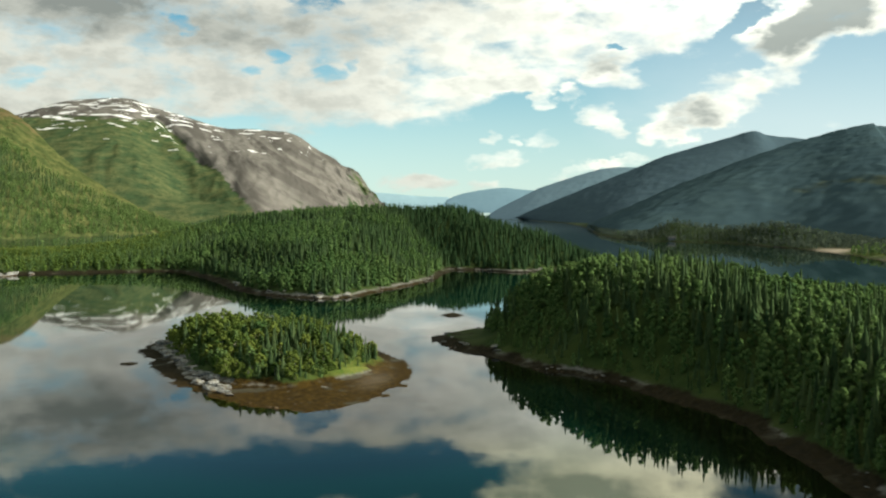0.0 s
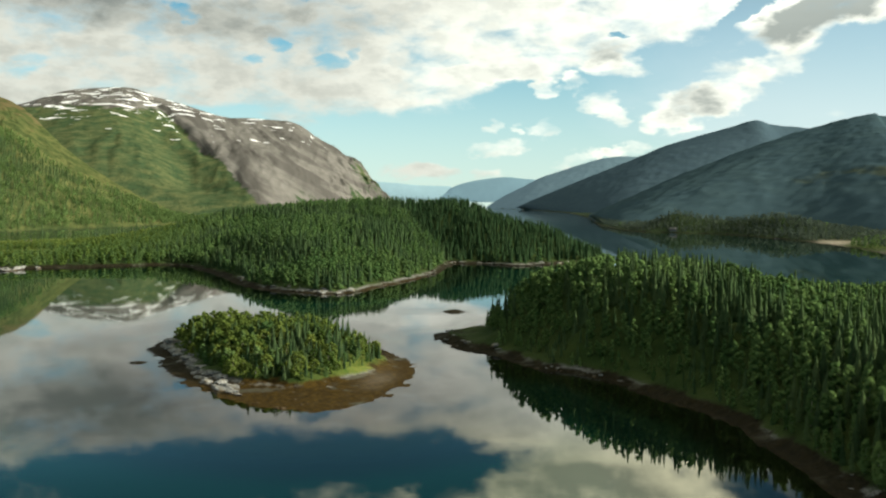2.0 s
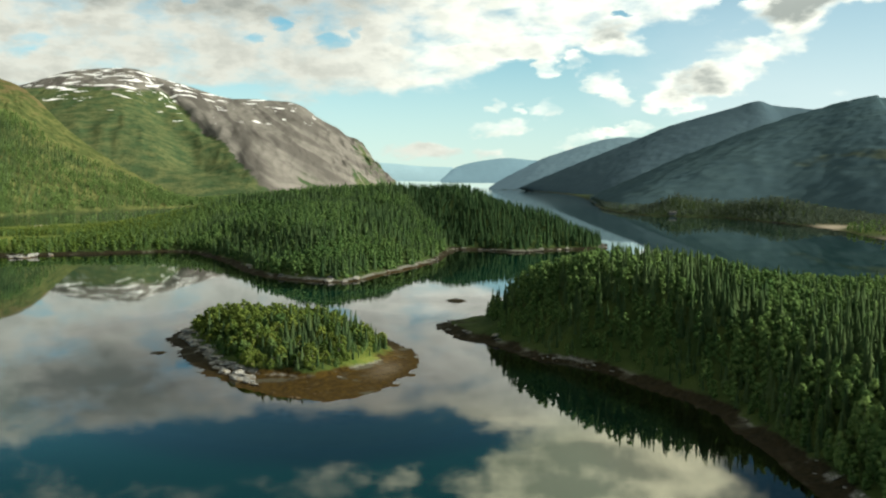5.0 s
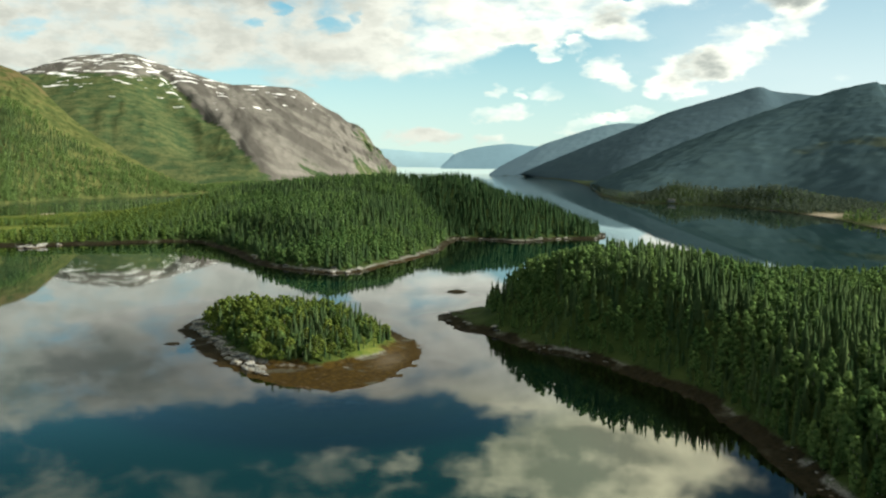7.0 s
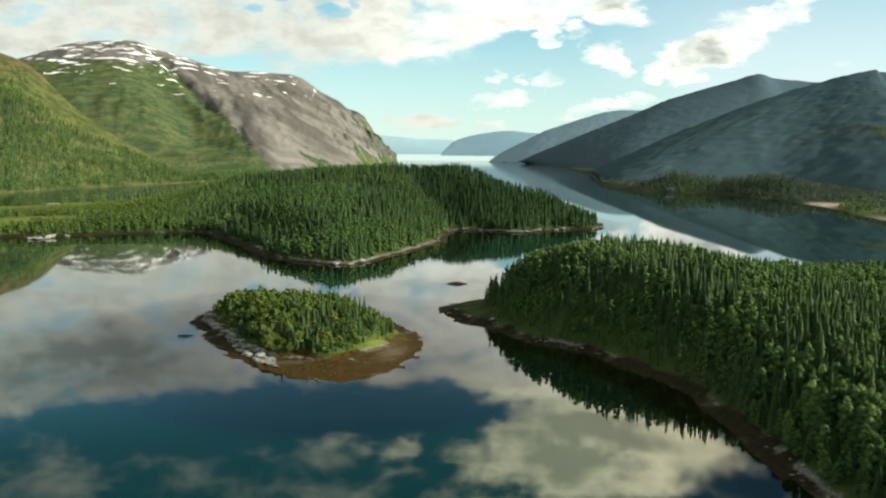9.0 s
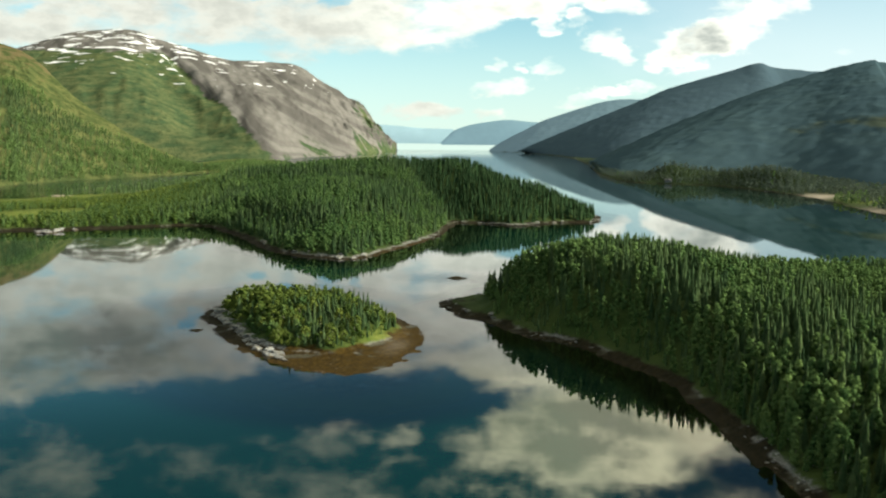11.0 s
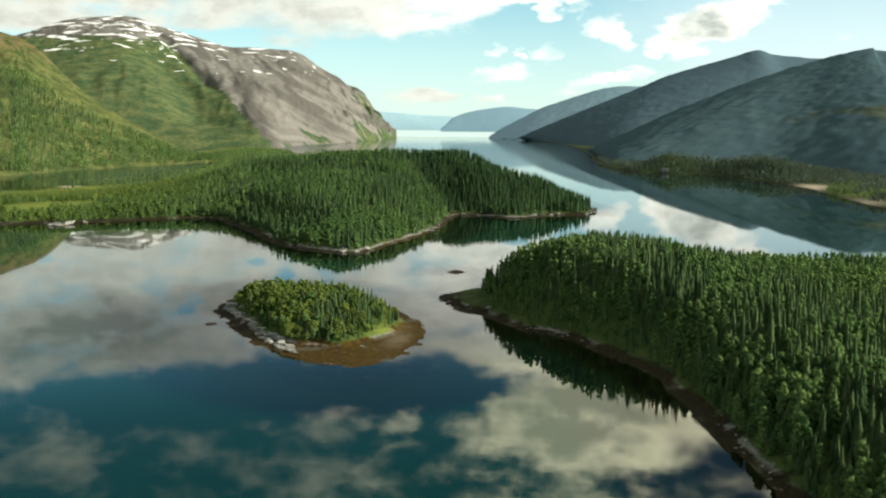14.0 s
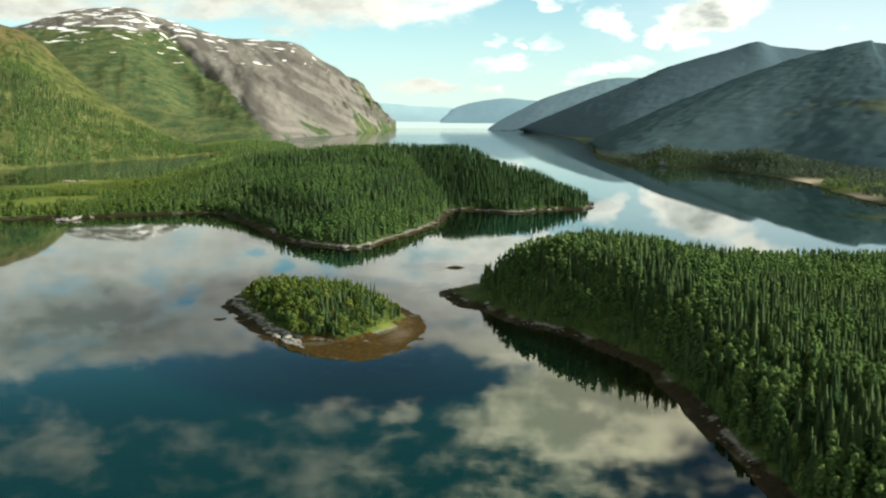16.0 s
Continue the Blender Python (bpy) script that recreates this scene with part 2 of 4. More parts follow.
def bed(d):
    """The sea floor beside a shore: a flat shelf, then a slope."""
    return np.where(d < 0, -0.09 * np.minimum(-d, 7) - 0.45 * np.clip(-d - 7, 0, 33), 0.0)


def islet_edge(x, y):
    """How far from the water the islet's bank begins: a wide flat on its sandy side, narrow elsewhere."""
    return 4.0 + hump(x, y, -17, 178, 15, 18, 21.0)


def ground_height(x, y):
    x, y = np.asarray(x, float), np.asarray(y, float)
    wob = rough(x, y, 14, 3, 3.0)
    lump = rough(x, y, 5, 3, 5.0)
    # the islet: a weedy flat round a low rock with a thicket on it
    d = inland(x, y, ISLET, 40) + 0.6 * wob
    edge = islet_edge(x, y)
    islet_ = np.where(d > 0, 0.030 * np.minimum(d, edge) - 0.03 * smooth(edge, 6, 14) - 0.01 + 0.06 * lump + (1.5 + 0.7 * lump) * smooth(d, edge - 0.8, edge + 2.2), -0.09 * np.minimum(-d, 7) - 0.12 * np.clip(-d - 7, 0, 16) - 0.5 * np.clip(-d - 23, 0, 17) - 0.07 * smooth(edge, 6, 14) - 0.03)
    islet_ = islet_ + smooth(d, edge, edge + 14) * (hump(x, y, -44, 232, 24, 34, 3.8, 20) + 0.8 * wob)
    islet_ = islet_ - hump(x, y, -24, 174, 12, 4, 0.05, -12)
    # the wooded peninsula
    d = inland(x, y, PENINSULA, 40) + 1.2 * wob
    pen = np.where(d > 0, 0.16 * np.minimum(d, 3) + (1.0 + 0.6 * lump) * smooth(d, 1.5, 4), bed(d))
    rise = hump(x, y, 52, 246, 26, 32, 9.0) + hump(x, y, 72, 190, 26, 40, 3.0) + hump(x, y, 150, 235, 45, 35, 3.0) + 6.0
    pen = pen + smooth(d, 2, 26) * smooth(x - 0.1 * (y - 250), 4, 24) * (rise + 1.4 * wob)
    # the large island and its low isthmus
    d = inland(x, y, ISLAND, 40) + 2.0 * wob
    isl = np.where(d > 0, 0.16 * np.minimum(d, 4) + (1.0 + 0.8 * lump) * smooth(d, 2, 6), bed(d))
    rise = hump(x, y, -100, 740, 62, 75, 21) + hump(x, y, -30, 745, 45, 70, 10.5) + hump(x, y, 8, 735, 32, 60, 17) + hump(x, y, -62, 465, 32, 50, 7.5) + hump(x, y, -74, 570, 42, 50, 14.7)
    rise = rise + hump(x, y, 40, 650, 30, 40, 10.3) + hump(x, y, 85, 630, 22, 30, 4.5) + hump(x, y, -165, 700, 40, 40, 7.5) + hump(x, y, -18, 520, 22, 30, 6) - hump(x, y, 2, 610, 13, 44, 9) - hump(x, y, -16, 690, 12, 40, 7)
    isl = isl + smooth(d, 2, 42) * (rise + 3.0 + 2.4 * rough(x, y, 45, 3, 9.0))
    # the eastern shore
    d = inland(x, y, EASTLAND, 60) + 4.0 * rough(x, y, 50, 3, 12.0)
    east = np.where(d > 0, 0.20 * np.minimum(d, 5) + 1.0 * smooth(d, 2, 8), bed(d))
    east = east + smooth(d, 8, 60) * (hump(x, y, 285, 1225, 45, 26, 20, -25) + hump(x, y, 375, 1110, 40, 60, 20) + 2)
    h = np.maximum(np.maximum(islet_, pen), np.maximum(isl, east))
    skerry = 1.1 - 0.38 * np.hypot((x - 3.6) / 1.6, y - 324) + 0.3 * lump
    skerry = np.maximum(skerry, 0.7 - 0.45 * np.hypot((x + 70.5) / 1.3, y - 219.5) + 0.3 * lump)
    skerry = np.maximum(skerry, 1.1 - 0.085 * np.hypot((x + 344) / 2.0, y - 815) + 0.1 * lump)
    h = np.maximum(h, np.maximum(skerry, -15.0))
    return np.where(h < 0, h + 0.12 * lump * smooth(h, -3, -0.1), h)


def axis(low, high, fine_low, fine_high, step, growth):
    out = list(np.arange(fine_low, fine_high, step))
    while out[-1] < high:
        out.append(out[-1] + step + growth * (out[-1] - fine_high))
    left = [fine_low]
    while left[-1] > low:
        left.append(left[-1] - step - growth * (fine_low - left[-1]))
    return np.array(left[:0:-1] + out)


def grid_mesh(name, x, y, z, attributes=()):
    """A mesh of quads over arrays of rows and columns."""
    rows, cols = x.shape
    i = np.arange(rows * cols).reshape(rows, cols)
    quads = np.stack([i[:-1, :-1], i[:-1, 1:], i[1:, 1:], i[1:, :-1]], -1).reshape(-1, 4)
    return raw_mesh(name, np.stack([x, y, z], -1).reshape(-1, 3), quads, attributes, True)


def raw_mesh(name, verts, faces, attributes=(), soft=False):
    """A mesh from arrays; all faces have the same number of corners."""
    me = bpy.data.meshes.new(name)
    k = faces.shape[1]
    me.vertices.add(len(verts))
    me.vertices.foreach_set("co", np.ascontiguousarray(verts, np.float32).ravel())
    me.loops.add(faces.size)
    me.loops.foreach_set("vertex_index", np.ascontiguousarray(faces, np.int32).ravel())
    me.polygons.add(len(faces))
    me.polygons.foreach_set("loop_start", np.arange(0, faces.size, k, dtype=np.int32))
    me.polygons.foreach_set("use_smooth", np.full(len(faces), soft))
    for key, values in attributes:
        me.attributes.new(key, "FLOAT", "POINT").data.foreach_set("value", np.ascontiguousarray(values, np.float32).ravel())
    me.update(calc_edges=True)
    return me


def part(name, me, mat, parent=None, label=""):
    """One mesh object, under a thing where one is given."""
    ob = new(name, me)
    if mat and not me.materials:
        me.materials.append(mat)
    ob.parent = parent
    return tagged(ob, label)


# ---- materials ----
def attr(n, name):
    return n.add("ShaderNodeAttribute", attribute_name=name).outputs["Fac"]


def place(n):
    return n.add("ShaderNodeNewGeometry").outputs["Position"]


def make_ground():
    mat, n = material("shore_and_forest_floor")
    p = place(n)
    z = n.split(p)[2]
    coarse, grain, tiny = n.noise(p, 0.12, 5), n.noise(p, 0.9, 6, 0.6), n.noise(p, 4.0, 5, 0.65)
    level = n.math("ADD", z, n.math("ADD", n.math("MULTIPLY", attr(n, "wooded"), 0.9), n.math("MULTIPLY", n.math("SUBTRACT", grain, 0.5), 0.9)))
    weed = n.mix(n.step(grain, 0.35, 0.65), (0.011, 0.010, 0.005), (0.028, 0.023, 0.011))
    weed = n.mix(n.step(tiny, 0.52, 0.70), weed, (0.014, 0.011, 0.006))
    sand = n.mix(n.step(tiny, 0.3, 0.7), (0.050, 0.048, 0.034), (0.092, 0.088, 0.064))
    shore = n.mix(n.step(n.math("ADD", coarse, n.math("MULTIPLY", level, 0.10)), 0.58, 0.72), weed, sand)
    flat_mud = n.mix(n.step(grain, 0.35, 0.65), (0.028, 0.017, 0.003), (0.084, 0.052, 0.009))
    flat_mud = n.mix(n.step(tiny, 0.50, 0.62), flat_mud, (0.013, 0.009, 0.003))
    shore = n.mix(attr(n, "tidal"), shore, n.mix(n.step(coarse, 0.56, 0.66), flat_mud, sand))
    rock = n.mix(n.step(tiny, 0.3, 0.7), (0.06, 0.06, 0.057), (0.28, 0.28, 0.265))
    turf = n.mix(n.step(coarse, 0.35, 0.65), (0.026, 0.050, 0.012), (0.046, 0.070, 0.018))
    grass = n.mix(n.step(grain, 0.35, 0.65), (0.085, 0.140, 0.022), (0.165, 0.180, 0.040))
    turf = n.mix(n.math("MULTIPLY", attr(n, "wooded"), 0.95), turf, n.mix(n.step(grain, 0.4, 0.6), (0.014, 0.030, 0.010), (0.030, 0.048, 0.014)))
    turf = n.mix(attr(n, "meadow"), turf, grass)
    c = n.mix(n.math("MULTIPLY", n.step(level, 0.45, 0.85), n.step(n.math("ADD", coarse, n.math("MULTIPLY", attr(n, "stony"), 0.25)), 0.56, 0.66)), shore, rock)
    c = n.mix(n.step(n.math("ADD", level, n.math("MULTIPLY", n.math("SUBTRACT", coarse, 0.5), 2.6)), 0.95, 1.55), c, turf)
    c = n.mix(n.math("MULTIPLY", attr(n, "gravel"), n.step(z, 0.0, 0.25)), c, n.mix(n.step(tiny, 0.3, 0.7), (0.30, 0.25, 0.19), (0.46, 0.40, 0.32)))
    c = n.mix(n.step(z, -0.3, -2.2), c, (0.110, 0.230, 0.200))
    surface(n, c, 0.85, n.bump(n.math("ADD", tiny, grain), 0.7, 0.35), 0.08)
    return mat


def make_water():
    mat, n = material("still_water")
    p = place(n)
    depth = attr(n, "depth")
    deep = n.mix(n.step(depth, 6.0, 14.5), (0.0006, 0.0045, 0.0032), (0.0004, 0.0260, 0.0185))
    ripple = n.noise(p, 0.35, 3, 0.5)
    wave = n.bump(ripple, 0.005, 0.5)
    gloss, out = surface(n, deep, n.math("ADD", 0.02, n.math("ADD", n.math("MULTIPLY", n.step(n.split(p)[1], 1000.0, 1900.0), 0.045), n.math("MULTIPLY", n.math("MULTIPLY", n.step(n.split(p)[0], -290.0, -350.0), n.step(n.split(p)[1], 680.0, 760.0)), 0.10))), wave, 0.5)
    gloss.inputs["IOR"].default_value = 1.58
    n.put(gloss.inputs["Specular Tint"], (0.88, 1.0, 0.86))
    clear = n.add("ShaderNodeBsdfTransparent")
    n.put(clear.inputs[0], (0.50, 0.54, 0.42))
    film = n.add("ShaderNodeBsdfGlossy")
    n.put(film.inputs["Roughness"], 0.025)
    n.put(film.inputs["Normal"], wave)
    fres = n.add("ShaderNodeFresnel")
    fres.inputs[0].default_value = 1.58
    shallow, mixed = n.add("ShaderNodeMixShader"), n.add("ShaderNodeMixShader")
    n.put(shallow.inputs[0], fres.outputs[0])
    n.tree.links.new(clear.outputs[0], shallow.inputs[1])
    n.tree.links.new(film.outputs[0], shallow.inputs[2])
    n.put(mixed.inputs[0], n.step(depth, 0.05, 6.5))
    n.tree.links.new(shallow.outputs[0], mixed.inputs[1])
    n.tree.links.new(gloss.outputs[0], mixed.inputs[2])
    n.tree.links.new(mixed.outputs[0], out.inputs[0])
    return mat


def make_slope(name, low, high, bare, snowline=None, size=1.0, relief=0.8, grainy=0.6, stretch=0.28):
    """A mountainside: woods and heath below, bare rock by the mesh's own mask, snow patches above the snow line."""
    mat, n = material(name)
    p = n.vec("MULTIPLY", place(n), (1.0, stretch, 1.0))
    z = n.split(p)[2]
    broad, mid, grain = n.noise(p, 0.006 * size, 6, 0.6), n.noise(p, 0.03 * size, 6, 0.62), n.noise(p, 0.14 * size, 5, 0.7)
    green = n.mix(n.step(mid, 0.38, 0.62), low, high)
    green = n.mix(n.step(grain, 0.50, 0.66), green, tuple(grainy * v for v in low))
    stone = n.mix(n.step(n.math("ADD", n.math("MULTIPLY", mid, 0.45), n.math("ADD", n.math("MULTIPLY", grain, 0.25), n.math("MULTIPLY", broad, 0.3))), 0.34, 0.60), tuple(0.68 * v for v in bare), bare)
    strata = n.noise(n.xyz(n.math("MULTIPLY", n.vec("DOT_PRODUCT", p, (0.90, 0.0, -0.45)), 0.0025), n.math("MULTIPLY", n.vec("DOT_PRODUCT", p, (0.50, 0.0, 0.86)), 0.030), 0.0), 1.0, 5, 0.6)
    stone = n.mix(n.step(strata, 0.56, 0.42), stone, tuple(0.52 * v for v in bare))
    m = n.math("ADD", attr(n, "bare"), n.math("MULTIPLY", n.math("SUBTRACT", n.math("ADD", broad, mid), 1.0), 1.1))
    c = n.mix(n.step(m, 0.40, 0.60), green, stone)
    if snowline:
        q = n.vec("MULTIPLY", p, (0.010, 0.014, 0.042))
        patch = n.math("ADD", n.noise(q, 1.0, 4, 0.5), n.math("MULTIPLY", n.step(z, snowline - 210, snowline + 110), 0.16))
        c = n.mix(n.math("MULTIPLY", n.step(patch, 0.705, 0.717), n.step(z, 215.0, 260.0)), c, (0.82, 0.84, 0.86))
    surface(n, c, 0.9, n.bump(n.math("ADD", grain, n.math("MULTIPLY", mid, 2.0)), relief, 5.0 / size), 0.0)
    return mat


def make_leaf(name, dark, light, sheen, single):
    """Leaves or needles, each tree with its own shade of green."""
    mat, n = material(name)
    shade = n.add("ShaderNodeObjectInfo").outputs["Random"] if single else attr(n, "tint")
    own = n.add("ShaderNodeNewGeometry").outputs["Random Per Island"]
    f = n.math("ADD", n.math("MULTIPLY", shade, 0.80), n.math("MULTIPLY", own, 0.20))
    c = n.mix(f, dark, light)
    d, t, m = n.add("ShaderNodeBsdfDiffuse"), n.add("ShaderNodeBsdfTranslucent"), n.add("ShaderNodeMixShader")
    n.put(d.inputs["Color"], c)
    n.put(t.inputs[0], c)
    n.put(m.inputs[0], sheen)
    n.tree.links.new(d.outputs[0], m.inputs[1])
    n.tree.links.new(t.outputs[0], m.inputs[2])
    n.tree.links.new(m.outputs[0], n.add("ShaderNodeOutputMaterial").inputs[0])
    return mat


def make_bark(name, a, b):
    mat, n = material(name)
    p = place(n)
    surface(n, n.mix(n.step(n.noise(p, 6.0, 5, 0.7), 0.35, 0.65), a, b), 0.85)
    return mat


ground_mat, water_mat = make_ground(), make_water()
SPRUCE, BIRCH = ((0.025, 0.060, 0.027), (0.130, 0.190, 0.078)), ((0.048, 0.106, 0.036), (0.182, 0.272, 0.090))
needle_one, needle_many = make_leaf("spruce_needles", *SPRUCE, 0.44, True), make_leaf("spruce_needles_wood", *SPRUCE, 0.44, False)
leaf_one, leaf_many = make_leaf("birch_leaves", *BIRCH, 0.38, True), make_leaf("birch_leaves_wood", *BIRCH, 0.38, False)
shrub_one, shrub_many = make_leaf("shrub_leaves", (0.050, 0.100, 0.024), (0.200, 0.250, 0.056), 0.38, True), make_leaf("shrub_leaves_wood", (0.050, 0.100, 0.024), (0.200, 0.250, 0.056), 0.38, False)
# greyed, paler leaf colour that carries the haze over the east shore
hazed_leaf_many = make_leaf("hazed_leaves", (0.066, 0.096, 0.080), (0.135, 0.165, 0.112), 0.25, False)
bark_dark, bark_pale = make_bark("spruce_bark", (0.07, 0.05, 0.035), (0.14, 0.10, 0.07)), make_bark("birch_bark", (0.12, 0.10, 0.08), (0.55, 0.52, 0.46))
rock_mountain = make_slope("snowy_mountain", (0.048, 0.080, 0.038), (0.106, 0.124, 0.054), (0.195, 0.186, 0.172), 400, 0.7, 0.5, 0.7, 0.6)
heath_hill = make_slope("green_hillside", (0.050, 0.072, 0.026), (0.115, 0.126, 0.046), (0.135, 0.112, 0.055), None, 1.3, 0.6, 0.75, 0.6)
# lifted bluish base colours: haze painted into these two wooded slopes
east_hill = make_slope("hazed_east_hill", (0.050, 0.086, 0.104), (0.056, 0.094, 0.108), (0.092, 0.116, 0.086), None, 0.5, 0.05, 0.95, 0.35)
hazed_ridge_hill = make_slope("hazed_ridge_hill", (0.062, 0.100, 0.128), (0.066, 0.106, 0.132), (0.070, 0.108, 0.130), None, 0.5, 0.05, 0.95, 0.35)


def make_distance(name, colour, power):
    """Hills so far off that the air between gives most of their light: haze as pale colour and glow."""
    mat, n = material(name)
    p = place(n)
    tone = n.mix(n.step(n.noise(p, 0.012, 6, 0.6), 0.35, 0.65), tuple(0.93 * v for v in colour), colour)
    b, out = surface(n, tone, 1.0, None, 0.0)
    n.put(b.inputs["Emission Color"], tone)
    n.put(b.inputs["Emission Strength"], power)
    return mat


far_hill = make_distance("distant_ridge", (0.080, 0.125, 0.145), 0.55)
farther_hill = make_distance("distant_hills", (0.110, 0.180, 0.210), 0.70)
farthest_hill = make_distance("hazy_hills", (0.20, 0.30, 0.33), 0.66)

# ---- ground and water ----
gx = axis(-5200, 5200, -82, 56, 1.5, 0.030)
gy = axis(-500, 5200, 84, 285, 1.5, 0.026)
X, Y = np.meshgrid(gx, gy)
Z = ground_height(X, Y)
meadow = lambda x, y: hump(x, y, -262, 560, 22, 34, 1.0) + hump(x, y, -322, 730, 34, 52, 1.1)
grassy = np.clip(1.4 * meadow(X, Y) + hump(X, Y, -15, 204, 7, 12, 1.0) + hump(X, Y, -58, 260, 10, 9, 1.3) + hump(X, Y, 385, 790, 25, 60, 0.8) + smooth(Y, 800, 1000) * (X < 60) * 0.6, 0, 1)
gravel = np.clip(hump(X, Y, -344, 815, 34, 14, 1.6) + hump(X, Y, -12.5, 198, 2.4, 6, 0.40) + hump(X, Y, 362, 885, 14, 22, 1.3)  + hump(X, Y, -485, 985, 30, 50, 0.7) + hump(X, Y, 338, 700, 10, 20, 0.8), 0, 1)
stony = np.clip(hump(X, Y, -62, 215, 18, 34, 1.6) + hump(X, Y, 51, 112, 6, 12, 0.7) + hump(X, Y, 26, 210, 6, 5, 0.8) + hump(X, Y, -45, 384, 26, 14, 1.2) + hump(X, Y, -15, 440, 14, 40, 1.0) + hump(X, Y, 46, 550, 14, 12, 1.0), 0, 1)
tidal = np.clip(hump(X, Y, -26, 178, 26, 16, 1.6) + hump(X, Y, -8, 205, 8, 22, 1.2) + hump(X, Y, -22, 425, 20, 50, 0.6), 0, 1)
wooded = np.clip(smooth(X, 200, 225) * (1 - gravel) + smooth(Y, 480, 560) * (X < -60) * 0.5 + smooth(Y, 800, 900), 0, 1)
ground = part("ground", grid_mesh("ground", X, Y, Z, [("meadow", grassy), ("gravel", gravel), ("stony", stony), ("wooded", wooded), ("tidal", tidal)]), ground_mat)
tagged(ground, "weedy foreshore, rock and forest floor of a fjord", "ground", kind="structure")
water = part("water", grid_mesh("water", X[::2, ::2], Y[::2, ::2], 0 * Z[::2, ::2], [("depth", -Z[::2, ::2])]), water_mat)
tagged(water, "still dark teal fjord water mirroring the sky", "water", kind="structure")


def resting(x, y):
    """The height of the ground sheet itself at these places, for things that stand on it."""
    x, y = np.asarray(x, float), np.asarray(y, float)
    i = np.clip(np.searchsorted(gy, y) - 1, 0, len(gy) - 2)
    j = np.clip(np.searchsorted(gx, x) - 1, 0, len(gx) - 2)
    v, u = (y - gy[i]) / (gy[i + 1] - gy[i]), (x - gx[j]) / (gx[j + 1] - gx[j])
    return (Z[i, j] * (1 - u) + Z[i, j + 1] * u) * (1 - v) + (Z[i + 1, j] * (1 - u) + Z[i + 1, j + 1] * u) * v


# ---- mountains ----
def mountain(name, label, foot, ridge, mat, cols=260, rows=120, profile=1.0, relief=20.0, size=260.0, bare=None, seed=1.0, base=-6.0, carve=None, canopy=0.0):
    """A mountainside from its foot up to its ridge and down behind it. Returns the arrays of its surface."""
    k = 24
    f, r = spline(foot, k), spline(ridge, k)
    s = np.linspace(0, 1, cols)
    f = np.stack([np.interp(s, np.linspace(0, 1, len(f)), f[:, i]) for i in range(2)], -1)
    r = np.stack([np.interp(s, np.linspace(0, 1, len(r)), r[:, i]) for i in range(3)], -1)
    v = np.concatenate([np.linspace(0, 1, rows), np.linspace(1.03, 1.6, 14)])[:, None]
    x, y = f[:, 0] + (r[:, 0] - f[:, 0]) * v, f[:, 1] + (r[:, 1] - f[:, 1]) * np.minimum(v, 1.0 + 0.35 * np.clip(v - 1, 0, 1))
    up = np.where(v <= 1, np.clip(v, 0, 1) ** profile, 1 - 0.7 * (v - 1))
    h = base + (r[:, 2] - base) * up
    far = np.hypot(np.diff(f[:, 0]), np.diff(f[:, 1])).sum() * s[None, :]
    gul = 1 - 2 * np.abs(rough(far + 0 * v + 40 * rough(x, y, 160, 3, seed + 2), 420 * v + 0 * far, size * 0.30, 4, seed + 30))
    n1, n2 = rough(x, y, size, 5, seed), rough(x + 0.5 * y, y * 0.35, size * 0.45, 5, seed + 20)
    fade = smooth(v, 0.0, 0.25) * (1 - 0.72 * smooth(v, 0.75, 0.98))
    h = h + relief * fade * (0.9 * n1 + 0.28 * gul + 0.25 * (1 - 2 * np.abs(n2)))
    h = h + 0.10 * relief * rough(x, y, size * 0.09, 4, seed + 5) * smooth(v, 0.02, 0.1)
    h = h + canopy * rough(x, y, 24, 2, seed + 9) * smooth(v, 0.02, 0.1)
    if carve is not None:
        h = h + carve(s[None, :], v)
    mask = np.zeros_like(h) if bare is None else bare(np.broadcast_to(s, h.shape), np.broadcast_to(v, h.shape), x, y, h)
    ob = part(name, grid_mesh(name, x, y, h, [("bare", mask)]), mat)
    tagged(ob, label, "mountain", kind="structure")
    return x, y, h


def bare_west(s, v, x, y, h):
    split_ = smooth(s + 0.17 * v, 0.53, 0.56)
    # greener end cliff: some growth, plus darkening painted for its face turned from light
    return np.clip(split_ * (0.62 + 0.28 * smooth(v, 0.05, 0.3)) * (1 - 0.46 * smooth(s, 0.72, 0.84)) + 0.85 * smooth(h, 340, 460), 0, 1)


def gully_west(s, v):
    """A ravine down the middle of the face, and ribs on the cliff at its end."""
    line = s + 0.17 * v - 0.540 + 0.004 * np.sin(9 * v)
    ravine = -26 * np.exp(-(line / 0.013) ** 2) * smooth(v, 0.25, 0.5) * (1 - smooth(v, 0.90, 1.0))
    ribs = 36 * rough(300 * s + 40 * v, 30 * v, 9.0, 3, 44) * smooth(s, 0.68, 0.80) * smooth(v, 0.05, 0.3) * (1 - smooth(v, 0.85, 1.0))
    hollow = -44 * np.exp(-((line + 0.050) / 0.046) ** 2) * smooth(v, 0.03, 0.25) * (1 - smooth(v, 0.45, 0.72))
    jag = 16 * rough(420 * s + 12 * v, 60 * v, 14.0, 3, 48) * smooth(s, 0.60, 0.80) * smooth(v, 0.7, 0.9) * (1 - smooth(s, 0.96, 1.0))
    return ravine + ribs + jag + hollow


def sunlit_clearings_east(s, v, x, y, h):
    """Birch slopes and pastures on the shoulder above the shore, sunlight painted in as a lighter tone."""
    shelf = np.exp(-((v - 0.30) / 0.10) ** 2) * (1 - smooth(s, 0.36, 0.56))
    return 0.50 * shelf + 0.22 * smooth(h, 150, 250)


